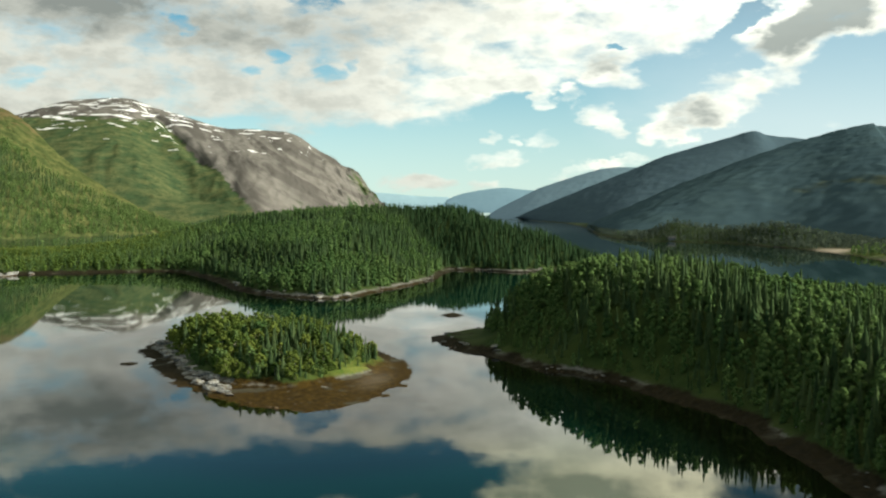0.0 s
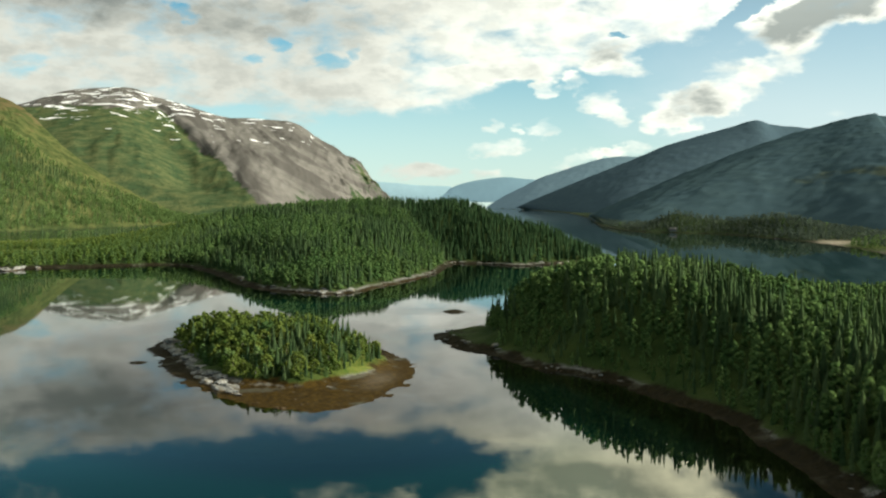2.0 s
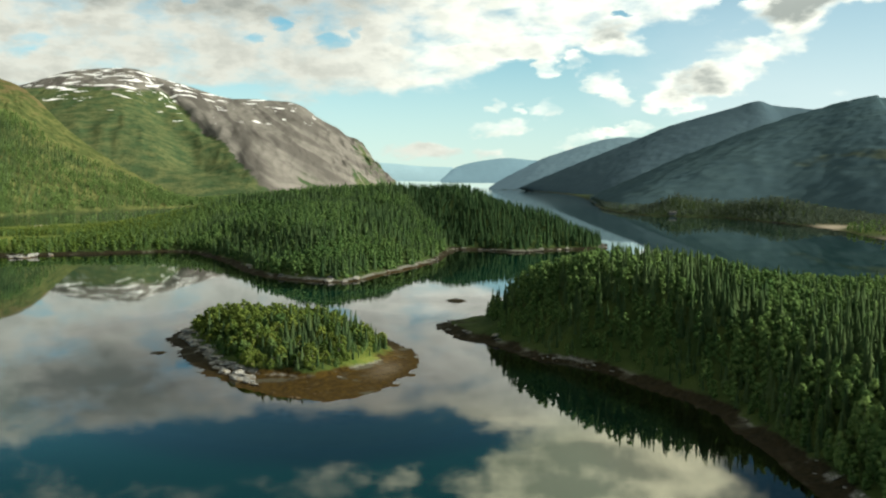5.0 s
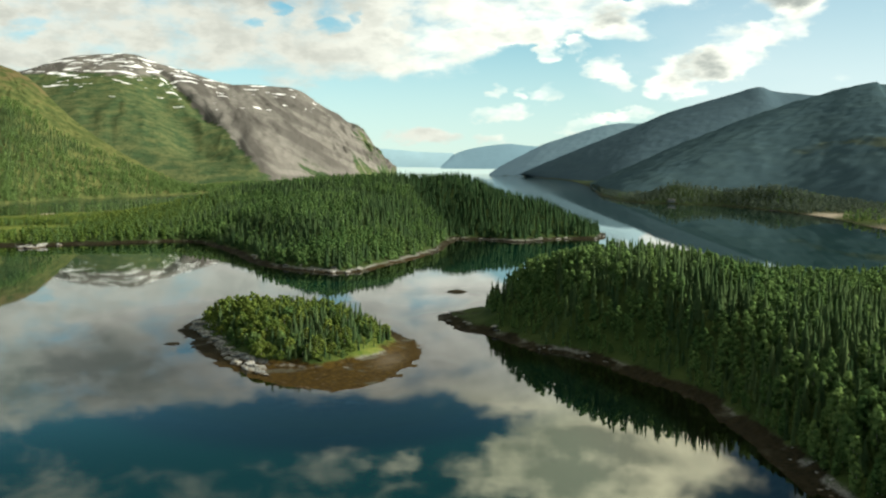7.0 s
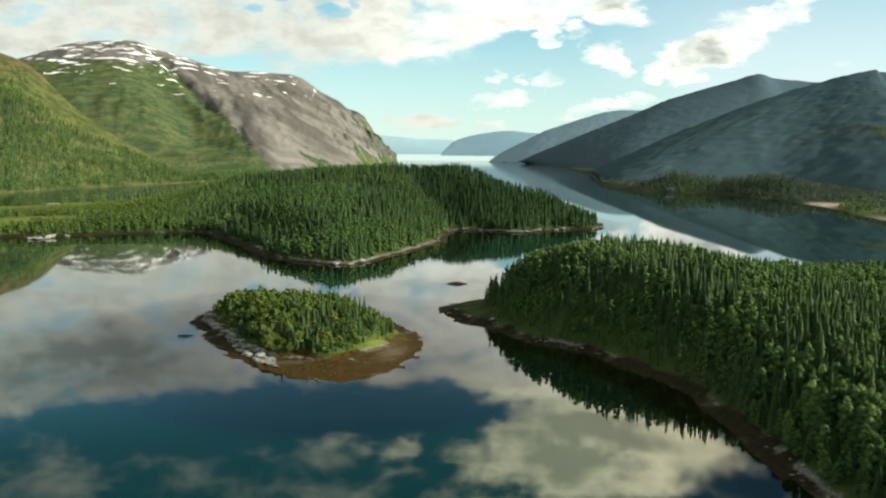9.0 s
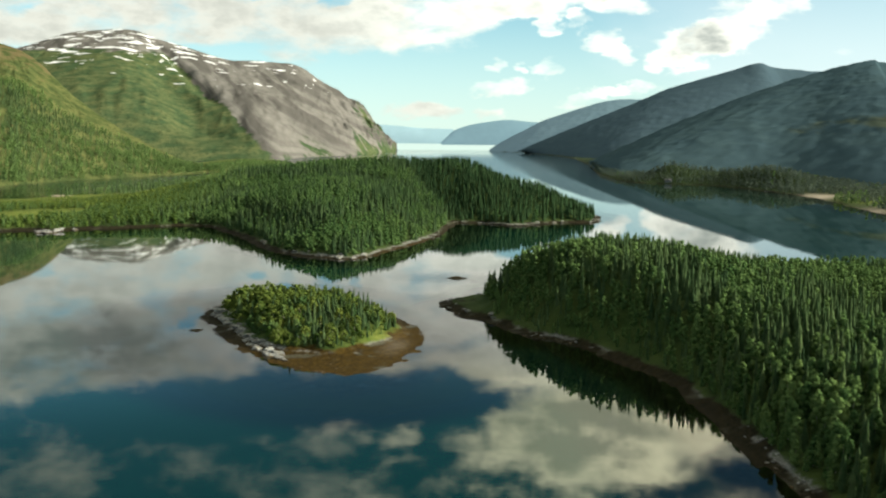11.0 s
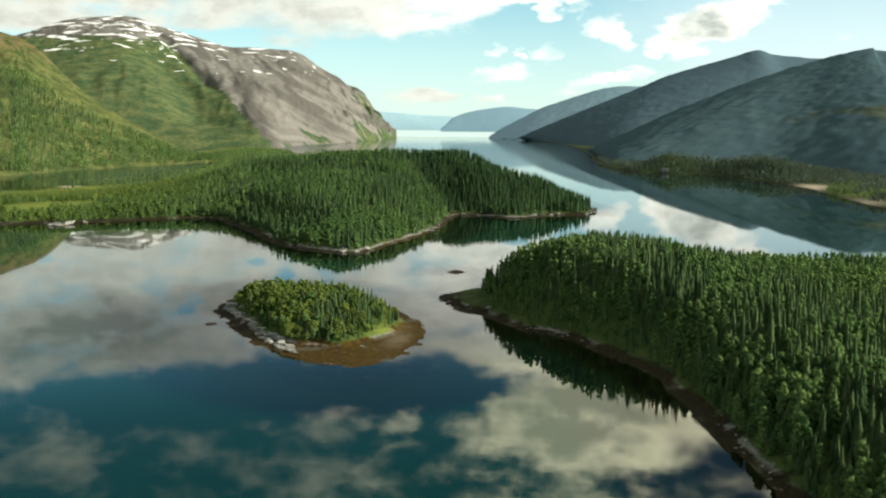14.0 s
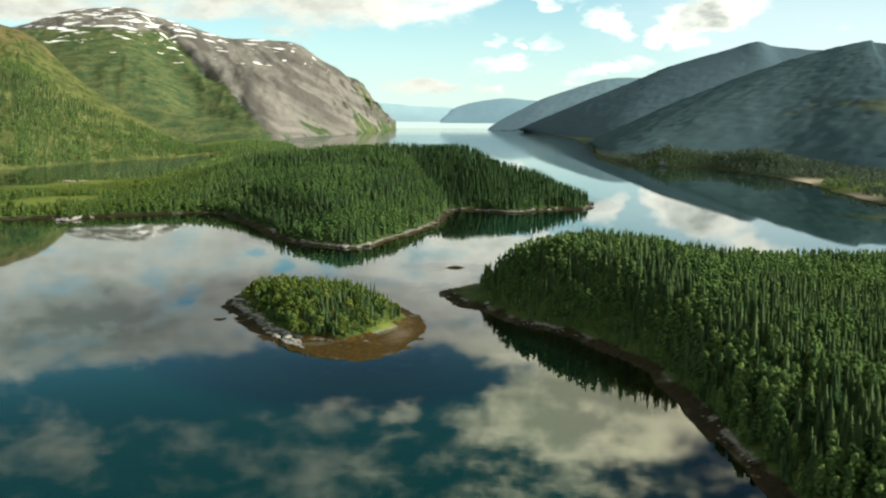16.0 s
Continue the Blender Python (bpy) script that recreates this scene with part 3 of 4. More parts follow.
mountain("mountain_west", "grey rock mountain with snow patches and green lower slopes",
         [(-1900, 1900), (-1500, 1900), (-1200, 1950), (-900, 2000), (-700, 2050), (-550, 2100), (-420, 2200), (-405, 2650), (-340, 2930), (-300, 3340), (-262, 4000), (-240, 4414)],
         [(-2600, 4100, 380), (-2250, 4150, 400), (-1980, 4300, 443), (-1893, 4600, 538), (-1793, 4700, 572), (-1569, 4700, 580), (-1450, 4700, 540), (-1292, 4700, 494), (-1097, 4700, 440), (-929, 4700, 428), (-756, 4700, 412), (-650, 4700, 350), (-538, 4690, 288), (-418, 4620, 216), (-352, 4560, 138), (-300, 4500, 70), (-238, 4440, 2)],
         rock_mountain, 330, 165, 0.95, 22, 420, bare_west, 2.0, carve=gully_west)
hill = mountain("hill_west", "green birch-covered hillside with heath on its crest",
         [(-1250, 620), (-900, 740), (-650, 850), (-485, 958), (-479, 1013), (-455, 1121), (-394, 1276), (-360, 1400), (-330, 1480)],
         [(-1150, 1300, 270), (-1030, 1500, 262), (-924, 1700, 251), (-850, 1760, 227), (-786, 1760, 201), (-652, 1650, 114), (-530, 1580, 50), (-439, 1540, 18), (-355, 1560, 1)],
         heath_hill, 300, 130, 0.85, 12, 150, lambda s, v, x, y, h: smooth(h, 90, 240) * 0.62, 4.0)
mountain("mountain_east_front", "dark wooded mountainside in shade, bluish with painted haze",
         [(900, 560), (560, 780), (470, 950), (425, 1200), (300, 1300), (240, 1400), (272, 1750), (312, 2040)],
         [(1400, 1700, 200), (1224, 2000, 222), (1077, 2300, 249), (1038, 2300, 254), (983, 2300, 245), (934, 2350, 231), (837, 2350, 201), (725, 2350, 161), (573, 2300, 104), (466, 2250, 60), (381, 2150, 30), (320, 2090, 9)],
         east_hill, 300, 130, 0.9, 4.5, 420, sunlit_clearings_east, 6.0, canopy=2.2)
mountain("mountain_east_back", "wooded ridge behind the fjord, bluish with painted haze",
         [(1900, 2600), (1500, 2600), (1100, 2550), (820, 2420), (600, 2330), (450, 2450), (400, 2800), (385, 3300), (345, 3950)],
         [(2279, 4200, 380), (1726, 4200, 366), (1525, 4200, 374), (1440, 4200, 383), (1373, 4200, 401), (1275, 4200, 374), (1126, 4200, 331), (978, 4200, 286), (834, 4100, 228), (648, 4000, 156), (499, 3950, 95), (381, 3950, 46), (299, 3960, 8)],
         hazed_ridge_hill, 260, 110, 0.9, 5, 500, None, 8.0, canopy=1.5)
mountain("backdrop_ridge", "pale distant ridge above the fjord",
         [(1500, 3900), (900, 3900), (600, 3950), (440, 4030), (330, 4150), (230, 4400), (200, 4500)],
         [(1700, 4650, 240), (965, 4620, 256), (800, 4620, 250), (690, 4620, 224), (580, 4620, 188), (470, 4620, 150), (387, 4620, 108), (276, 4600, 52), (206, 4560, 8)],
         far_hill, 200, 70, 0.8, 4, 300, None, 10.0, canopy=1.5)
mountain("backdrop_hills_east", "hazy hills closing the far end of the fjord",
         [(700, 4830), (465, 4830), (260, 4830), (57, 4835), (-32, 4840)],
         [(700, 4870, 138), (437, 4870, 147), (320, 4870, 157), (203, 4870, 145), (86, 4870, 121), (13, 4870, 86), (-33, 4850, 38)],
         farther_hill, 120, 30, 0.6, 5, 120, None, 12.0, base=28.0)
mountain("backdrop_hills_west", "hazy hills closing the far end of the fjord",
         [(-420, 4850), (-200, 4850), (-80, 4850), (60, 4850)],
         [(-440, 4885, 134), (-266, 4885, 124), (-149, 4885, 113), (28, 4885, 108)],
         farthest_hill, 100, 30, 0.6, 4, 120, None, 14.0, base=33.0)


# ---- trees ----
def spruce_arrays(r, tiers, arms):
    """A spruce one metre tall: ragged drooping skirts of branches, one above the other."""
    v, f = [], []
    wide = r.uniform(0.15, 0.205)
    for k in range(tiers):
        g = k / (tiers - 1)
        h = 0.07 + 0.86 * g ** 0.94
        reach = wide * (1.03 - h) ** 0.82 * r.uniform(0.82, 1.15) + 0.010
        turn, count = r.uniform(0, 6.28), arms if g < 0.75 else max(4, arms - 2)
        b = len(v)
        top = h + (1.25 + 0.4 * g) * 0.86 / tiers
        off = r.uniform(-0.10, 0.10, 2) * reach
        for a in range(count):
            t, step_ = turn + 6.283 * a / count, 6.283 / count
            L = reach * (r.uniform(0.78, 1.22) if r.random() > 0.15 else 0.5)
            drop = reach * r.uniform(0.40, 0.70)
            w = L * r.uniform(0.50, 0.72)
            v.append((math.cos(t) * reach * 0.20 + off[0], math.sin(t) * reach * 0.20 + off[1], top))
            v.append((math.cos(t - 0.5 * step_) * w + off[0], math.sin(t - 0.5 * step_) * w + off[1], h - drop * 0.15))
            v.append((math.cos(t) * L + off[0], math.sin(t) * L + off[1], h - drop))
        for a in range(count):
            i, j = b + 3 * a, b + 3 * ((a + 1) % count)
            f += [(i, i + 1, i + 2), (i, i + 2, j + 1), (i, j + 1, j)]
    b = len(v)
    v += [(0.010, 0, 0.92), (-0.006, 0.009, 0.92), (-0.006, -0.009, 0.92), (0, 0, 1.04)]
    f += [(b, b + 1, b + 3), (b + 1, b + 2, b + 3), (b + 2, b, b + 3)]
    return np.array(v), np.array(f)


def knob_arrays():
    """A rough twelve-cornered lump, the dense heart of a clump of leaves."""
    g = 1.618
    v = np.array([(s_ * a, t_ * b, 0) for a, b in ((1, g),) for s_ in (-1, 1) for t_ in (-1, 1)])
    v = np.concatenate([v, v[:, [2, 0, 1]], v[:, [1, 2, 0]]]) / math.hypot(1, g)
    f = []
    for i in range(12):
        for j in range(i + 1, 12):
            for k in range(j + 1, 12):
                if all(np.linalg.norm(v[p] - v[q]) < 1.2 for p, q in ((i, j), (j, k), (i, k))):
                    out = np.dot(np.cross(v[j] - v[i], v[k] - v[i]), v[i]) > 0
                    f.append((i, j, k) if out else (i, k, j))
    return v, f


KNOB = knob_arrays()


def birch_arrays(r, lumps, leaves, size, low=0.20, fat=1.0, wide=0.105):
    """A birch crown one metre tall over its trunk: dense clumps round several boughs, each ringed by small bent leaf sprays."""
    v, f = [], []
    per = leaves // lumps
    for k in range(lumps):
        g = k / max(1, lumps - 1)
        t = 2.4 * k + r.uniform(-0.4, 0.4)
        out = wide * math.sin(math.pi * (0.18 + 0.75 * g)) * r.uniform(0.6, 1.25)
        c = np.array((math.cos(t) * out, math.sin(t) * out, low + (0.88 - low) * g))
        rad = fat * (0.125 - 0.045 * g) * r.uniform(0.80, 1.25)
        b = len(v)
        v += [tuple(c + q * rad * np.array((0.82, 0.82, 0.95)) * r.uniform(0.72, 1.12)) for q in KNOB[0]]
        f += [(b + i, b + j, b + m) for i, j, m in KNOB[1]]
        for _ in range(per):
            d = r.normal(size=3) + (0, 0, 0.25)
            d /= np.linalg.norm(d)
            p = c + d * rad * np.array((1, 1, 1.15)) * r.uniform(0.75, 1.12)
            a = np.cross(d, r.normal(size=3))
            a /= np.linalg.norm(a) + 1e-6
            w = np.cross(d, a)
            s_ = size * r.uniform(0.6, 1.25)
            b = len(v)
            v += [tuple(p - a * s_), tuple(p + w * s_ * 0.7 - d * s_ * 0.3), tuple(p + a * s_), tuple(p - w * s_ * 0.7 - d * s_ * 0.3)]
            f += [(b, b + 1, b + 2), (b, b + 2, b + 3)]
    return np.array(v), np.array(f)


def trunk_arrays(height, radius, sides=6, bend=0.0):
    """A tapered, slightly bent trunk with two short limbs."""
    v, f = [], []

    def tube(points, radii):
        for p, q in zip(points, radii):
            for a in range(sides):
                t = 6.283 * a / sides
                v.append((p[0] + q * math.cos(t), p[1] + q * math.sin(t), p[2]))
        start = len(v) - sides * len(points)
        for k in range(len(points) - 1):
            for a in range(sides):
                i, j = start + k * sides + a, start + k * sides + (a + 1) % sides
                f.append((i, j, j + sides))
                f.append((i, j + sides, i + sides))
    tube([(0, 0, -0.05), (bend * 0.3, 0, height * 0.4), (bend, bend * 0.4, height)], [radius, radius * 0.7, radius * 0.15])
    tube([(bend * 0.3, 0, height * 0.4), (bend * 0.3 + 0.10, 0.05, height * 0.72)], [radius * 0.45, radius * 0.12])
    tube([(bend * 0.3, 0, height * 0.5), (bend * 0.3 - 0.09, -0.06, height * 0.80)], [radius * 0.4, radius * 0.1])
    return np.array(v), np.array(f)


def wood(name, label, crowns, places, mat, category="trees"):
    """Many trees joined into one mesh: places are rows of x, y, z, height, spread, turn, tint, kind."""
    vs, fs, ts, base = [], [], [], 0
    for row in places:
        v, f = crowns[int(row[7]) % len(crowns)]
        c, s = math.cos(row[5]), math.sin(row[5])
        q = np.empty_like(v)
        q[:, 0] = (v[:, 0] * c - v[:, 1] * s) * row[3] * row[4] + row[0]
        q[:, 1] = (v[:, 0] * s + v[:, 1] * c) * row[3] * row[4] + row[1]
        q[:, 2] = v[:, 2] * row[3] + row[2] - 0.1
        vs.append(q)
        fs.append(f + base)
        ts.append(np.full(len(v), row[6]))
        base += len(v)
    if not vs:
        return None
    ob = part(name, raw_mesh(name, np.concatenate(vs), np.concatenate(fs), [("tint", np.concatenate(ts))], True), mat)
    return tagged(ob, label, category, kind="stuff")


def sow(x0, x1, y0, y1, gap, keep):
    """Places on a shaken grid that pass the test keep(x, y, height)."""
    reach = 0.5 * math.hypot(x1 - x0, y1 - y0)
    a, b = np.meshgrid(np.arange(-reach, reach, gap), np.arange(-reach, reach, gap))
    a = a.ravel() + rng.uniform(-0.5, 0.5, a.size) * gap
    b = b.ravel() + rng.uniform(-0.5, 0.5, b.size) * gap
    a, b = 0.5 * (x0 + x1) + 0.86 * a - 0.51 * b, 0.5 * (y0 + y1) + 0.51 * a + 0.86 * b
    inside = (a > x0) & (a < x1) & (b > y0) & (b < y1)
    a, b = a[inside], b[inside]
    h = resting(a, b)
    ok = keep(a, b, h)
    return np.stack([a[ok], b[ok], h[ok]], -1)


def grown(spots, low, high, spread=(0.85, 1.2), stand=30.0, seed=50.0):
    """Rows for wood(): heights that change from stand to stand."""
    k = len(spots)
    stand_ = 0.5 + 0.5 * rough(spots[:, 0], spots[:, 1], stand, 2, seed)
    f = np.clip(0.40 * stand_ + 0.60 * rng.random(k), 0, 1)
    tint = np.clip(0.5 * rng.random(k) + 0.5 * (0.5 + 0.5 * rough(spots[:, 0], spots[:, 1], stand * 0.8, 2, seed + 3)), 0, 1)
    return np.column_stack([spots, low + (high - low) * f, rng.uniform(*spread, k), rng.uniform(0, 6.28, k), tint, rng.integers(0, 50, k)])


def split_kind(rows, share, size, seed):
    """Spruces and birches: stands of each, mixed at their edges."""
    m = 0.5 + 0.5 * rough(rows[:, 0], rows[:, 1], size, 2, seed) * 1.3 + rng.uniform(-0.28, 0.28, len(rows))
    s = m < share
    return rows[s], rows[~s]


r_ = np.random.default_rng(11)
spruce_mid = [spruce_arrays(r_, 7, 6) for _ in range(5)]
birch_mid = [birch_arrays(r_, 7, 56, 0.062, 0.13, 1.02, 0.095) for _ in range(5)]
spruce_lite = [spruce_arrays(r_, 6, 5) for _ in range(5)]
birch_lite = [birch_arrays(r_, 5, 30, 0.078, 0.16, 1.15) for _ in range(5)]
bush_far = [birch_arrays(r_, 3, 18, 0.12, 0.10, 1.8) for _ in range(4)]
spruce_far = [spruce_arrays(r_, 4, 5) for _ in range(4)]
birch_far = [birch_arrays(r_, 3, 12, 0.14, 0.2, 1.25) for _ in range(4)]
spruce_near = [raw_mesh("spruce_crown", *spruce_arrays(r_, 13, 10), soft=True) for _ in range(4)]
birch_near = [raw_mesh("birch_crown", *birch_arrays(r_, 15, 450, 0.034, 0.13, 0.92, 0.10), soft=True) for _ in range(4)]
bush_near = [raw_mesh("bush_crown", *birch_arrays(r_, 26, 624, 0.036, 0.08, 0.92, 0.24), soft=True) for _ in range(4)]
bush_mid = [birch_arrays(r_, 11, 88, 0.066, 0.08, 1.15, 0.22) for _ in range(4)]
spruce_trunk = raw_mesh("spruce_trunk", *trunk_arrays(0.85, 0.016), soft=True)
birch_trunk = raw_mesh("birch_trunk", *trunk_arrays(0.80, 0.016, bend=0.03), soft=True)
for me in spruce_near:
    me.materials.append(needle_one)
for me in birch_near:
    me.materials.append(leaf_one)
for me in bush_near:
    me.materials.append(shrub_one)
spruce_trunk.materials.append(bark_dark)
birch_trunk.materials.append(bark_pale)


def tree(kind, row, label, group, bushy=False):
    """One tree that stands by itself: trunk and crown."""
    x, y, z, tall, spread, turn, tint, k = row
    root = new(kind)
    root.matrix_basis = Matrix.LocRotScale((x, y, z - 0.05), Euler((0, 0, turn)), (tall * spread, tall * spread, tall))
    crowns, trunk = (spruce_near, spruce_trunk) if kind == "spruce_tree" else (birch_near, birch_trunk)
    if bushy:
        crowns = bush_near
    part("trunk", trunk, None, root)
    part("crown", crowns[int(k) % len(crowns)], None, root)
    return tagged(root, label, "tree", group)


SPRUCE_LABEL, BIRCH_LABEL = "slender dark green spruce on a wooded shore", "bushy light green birch on a wooded shore"

# the islet's thicket
d_islet = lambda x, y: inland(x, y, ISLET, 40)
spots = sow(-80, 0, 165, 290, 1.95, lambda x, y, h: (h > 1.25 + 0.3 * rough(x, y, 9, 2, 31)) & (d_islet(x, y) > islet_edge(x, y) + 0.6 + 2.4 * smooth(x, -26, -14) + 1.8 * (x < -42 - 0.25 * (y - 185))))
open_ = hump(spots[:, 0], spots[:, 1], -57, 262, 13, 9, 1.0) + hump(spots[:, 0], spots[:, 1], -40, 262, 3, 5, 0.8)
spots = spots[open_ < 0.5]
rows_ = grown(spots, 1.3, 6.2, (0.8, 1.3), 9, 60)
rows_[:, 3] *= 0.55 + 0.45 * smooth(d_islet(rows_[:, 0], rows_[:, 1]) - islet_edge(rows_[:, 0], rows_[:, 1]), 0, 7)
m = 0.5 + 0.45 * rough(rows_[:, 0], rows_[:, 1], 11, 2, 71) + rng.uniform(-0.2, 0.2, len(rows_)) < 0.30 + 0.30 * smooth(rows_[:, 0], -48, -26)
sp, bi = rows_[m], rows_[~m]
sp[:, 4] *= 1.05
bi[:, 4] *= 1.30
bi[:, 3] *= 0.88
for rows, kind, label, count, crowns, mat in ((sp, "spruce_tree", "small spruce in the thicket of an islet", 100, spruce_mid, needle_many), (bi, "birch_tree", "low bright green birch in the thicket of an islet", 170, bush_mid, shrub_many)):
    first = np.argsort(rows[:, 1])[:count]
    for i in first:
        tree(kind, rows[i], label, "trees on the islet", kind == "birch_tree" and i % 5 < 3)
    wood(kind.split("_")[0] + "_thicket_islet", "dense thicket on top of the islet", crowns, np.delete(rows, first, axis=0), mat)

# the peninsula's forest
d_pen = lambda x, y: inland(x, y, PENINSULA, 40)
spots = sow(8, 200, 44, 326, 2.55, lambda x, y, h: (h > 1.2) & (d_pen(x, y) > 3.2) & (x < 14 + 0.56 * (y + 66)) & (x > 12.5 + 2 * rough(x, y, 6, 2, 37)))
rows_ = grown(spots, 4.2, 9.0, (0.88, 1.22), 24, 80)
rows_[:, 3] *= 1 - 0.14 * smooth(rows_[:, 0], 75, 115)
from_shore, tip = d_pen(rows_[:, 0], rows_[:, 1]), smooth(rows_[:, 1], 140, 190)
rows_[:, 3] *= (1 - tip) * (0.60 + 0.40 * smooth(from_shore, 2.5, 9)) + tip * (0.36 + 0.64 * smooth(from_shore, 3, 20))
sp, bi = split_kind(rows_, 0.52 - 0.14 * smooth(rows_[:, 0] - 0.25 * (rows_[:, 1] - 150), 62, 100) - 0.35 * smooth(rows_[:, 1] - rows_[:, 0], 200, 225), 20, 90)
near = lambda rows, k: np.argsort(np.hypot(rows[:, 0] - 52, (rows[:, 1] - 112) * 0.6))[:k]
for rows, kind, label, name, crowns, mat, count in ((sp, "spruce_tree", SPRUCE_LABEL, "spruce_wood_peninsula", spruce_mid, needle_many, 195), (bi, "birch_tree", BIRCH_LABEL, "birch_wood_peninsula", birch_mid, leaf_many, 128)):
    first = near(rows, count)
    for i in first:
        tree(kind, rows[i], label, "trees on the peninsula")
    wood(name, "dense stand of " + kind.split("_")[0] + " on the peninsula", crowns, np.delete(rows, first, axis=0), mat)
tree("birch_tree", (15.5, 296, float(resting(15.5, 296)), 6.0, 1.3, 0.4, 0.5, 1), "lone round birch on a bare rocky point", "trees on the peninsula")

# the large island and the isthmus
d_isl = lambda x, y: inland(x, y, ISLAND, 40)
spots = sow(-340, 112, 378, 800, 3.9, lambda x, y, h: (h > 1.1) & (d_isl(x, y) > 3.6) & (meadow(x, y) + 0.35 * rough(x, y, 16, 2, 33) < 0.48) & (x > -0.52 * (y + 80)) & ((x > -200) | (rough(x, y, 25, 2, 35) > -0.4)))
rows_ = grown(spots, 5.0, 8.8, (0.95, 1.3), 40, 100)
low_ = smooth(-rows_[:, 0], 150, 205) * smooth(760 - rows_[:, 1], -100, 0)
rows_[:, 3] *= (1 - 0.42 * low_) * (1 - 0.55 * smooth(-rows_[:, 0], 215, 260) * smooth(rows_[:, 1], 590, 650))
rows_[:, 6] = np.clip(rows_[:, 6] + 0.08 * low_ * smooth(rows_[:, 1], 540, 640), 0, 1)
# hillside shade put into the tint: lower on the island, lowest on the back hill
rows_[:, 6] *= 1 - 0.36 * smooth(rows_[:, 0], -190, -110)
back_hill = smooth(rows_[:, 0] + 0.25 * (rows_[:, 1] - 566), -4, 14)
rows_[:, 6] *= 1 - 0.75 * back_hill
sp, bi = split_kind(rows_, 0.42 + 0.53 * back_hill, 36, 110)
# extra spruce on the back hill, also to darken its shaded face
dark = (bi[:, 0] + 0.25 * (bi[:, 1] - 566) > 10) & (rng.random(len(bi)) < 0.5)
sp, bi = np.concatenate([sp, bi[dark]]), bi[~dark]
swap = (sp[:, 0] < -190) & (rng.random(len(sp)) < 0.6)
bi, sp = np.concatenate([bi, sp[swap]]), sp[~swap]
spots = sow(-340, -120, 480, 760, 4.6, lambda x, y, h: (h > 1.2) & (d_isl(x, y) > 4.0) & (meadow(x, y) + 0.45 * rough(x, y, 16, 2, 33) < 0.45) & (x > -0.52 * (y + 80)) & (smooth(-x, 130, 190) > rng.random(x.shape)))
rows_ = grown(spots, 2.6, 5.4, (1.2, 1.8), 26, 105)
rows_[:, 3] *= 1 - 0.55 * smooth(-rows_[:, 0], 225, 270) * smooth(rows_[:, 1], 590, 650)
# shadow painted as tint: scrub darker in front and towards the east
rows_[:, 6] = np.clip(0.55 * rows_[:, 6] + 0.35 * smooth(rows_[:, 1], 570, 650), 0, 1) * (1 - 0.5 * smooth(rows_[:, 0], -240, -180))
wood("bushes_isthmus", "dense green scrub on the low isthmus", bush_far, rows_, shrub_many, "bushes")
wood("spruce_wood_island", "dense spruce wood on the hilly island", spruce_lite, sp, needle_many)
wood("birch_wood_island", "birch wood on the hilly island and isthmus", birch_lite, bi, leaf_many)
spots = sow(-420, 60, 760, 1900, 9.5, lambda x, y, h: (h > 2.0) & (d_isl(x, y) > 12) & (x > -0.5 * y))
rows_ = grown(spots, 4, 9, (1.0, 1.5), 60, 120)
rows_[:, 6] = np.clip(rows_[:, 6] + 0.25, 0, 1)
sp, bi = split_kind(rows_, 0.4, 70, 130)
wood("spruce_wood_isthmus", "far spruce wood beyond the isthmus", spruce_far, sp, needle_many)
wood("birch_wood_isthmus", "far birch wood beyond the isthmus", birch_far, bi, leaf_many)

# woods on the western hillside and along the eastern shore
hx, hy, hz = hill
k = 4400
i, j = (rng.random(k) ** 1.7 * 75).astype(int) + 2, rng.integers(70, 285, k)
spots = np.stack([hx[i, j], hy[i, j], hz[i, j]], -1) + np.column_stack([rng.uniform(-4, 4, (k, 2)), np.zeros(k)])
spots = spots[spots[:, 2] > 1.5]
rows_ = grown(spots, 5, 10.5, (0.9, 1.3), 60, 140)
rows_[:, 6] = np.clip(rows_[:, 6] + 0.20, 0, 1)
sp, bi = split_kind(rows_, 0.50, 90, 150)
wood("spruce_wood_hillside", "spruces on the western hillside", spruce_far, sp, needle_many)
wood("birch_wood_hillside", "birches on the western hillside", birch_far, bi, leaf_many)
gravel_spot = lambda x, y: hump(x, y, 362, 885, 16, 24, 1.3)
d_east = lambda x, y: inland(x, y, EASTLAND, 60)
spots = sow(232, 480, 620, 1400, 6.2, lambda x, y, h: (h > 0.4) & (d_east(x, y) > 3) & (gravel_spot(x, y) < 0.4) & (rough(x, y, 40, 2, 41) > -0.35 - 0.9 * (y > 930)))
rows_ = grown(spots, 3.5, 8.5, (1.1, 1.6), 60, 160)
far_ = sow(224, 345, 1400, 2100, 7.0, lambda x, y, h: (h > 0.4) & (d_east(x, y) > 2))
rows_ = np.concatenate([rows_, grown(far_, 4.0, 8.0, (1.2, 1.7), 60, 165)])
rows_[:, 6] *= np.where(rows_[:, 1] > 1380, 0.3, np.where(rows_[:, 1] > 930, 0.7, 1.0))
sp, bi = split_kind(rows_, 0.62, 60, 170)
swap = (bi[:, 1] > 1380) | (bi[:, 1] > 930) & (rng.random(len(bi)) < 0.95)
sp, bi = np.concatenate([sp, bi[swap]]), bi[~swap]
# spruce and birch places share one leaf colour with haze painted in
wood("hazed_wood_east", "wood on the eastern shore, haze put into its grey-green leaf colour", birch_far, sp, hazed_leaf_many)
wood("birch_wood_east", "birches on the eastern shore", birch_far, bi, leaf_many)


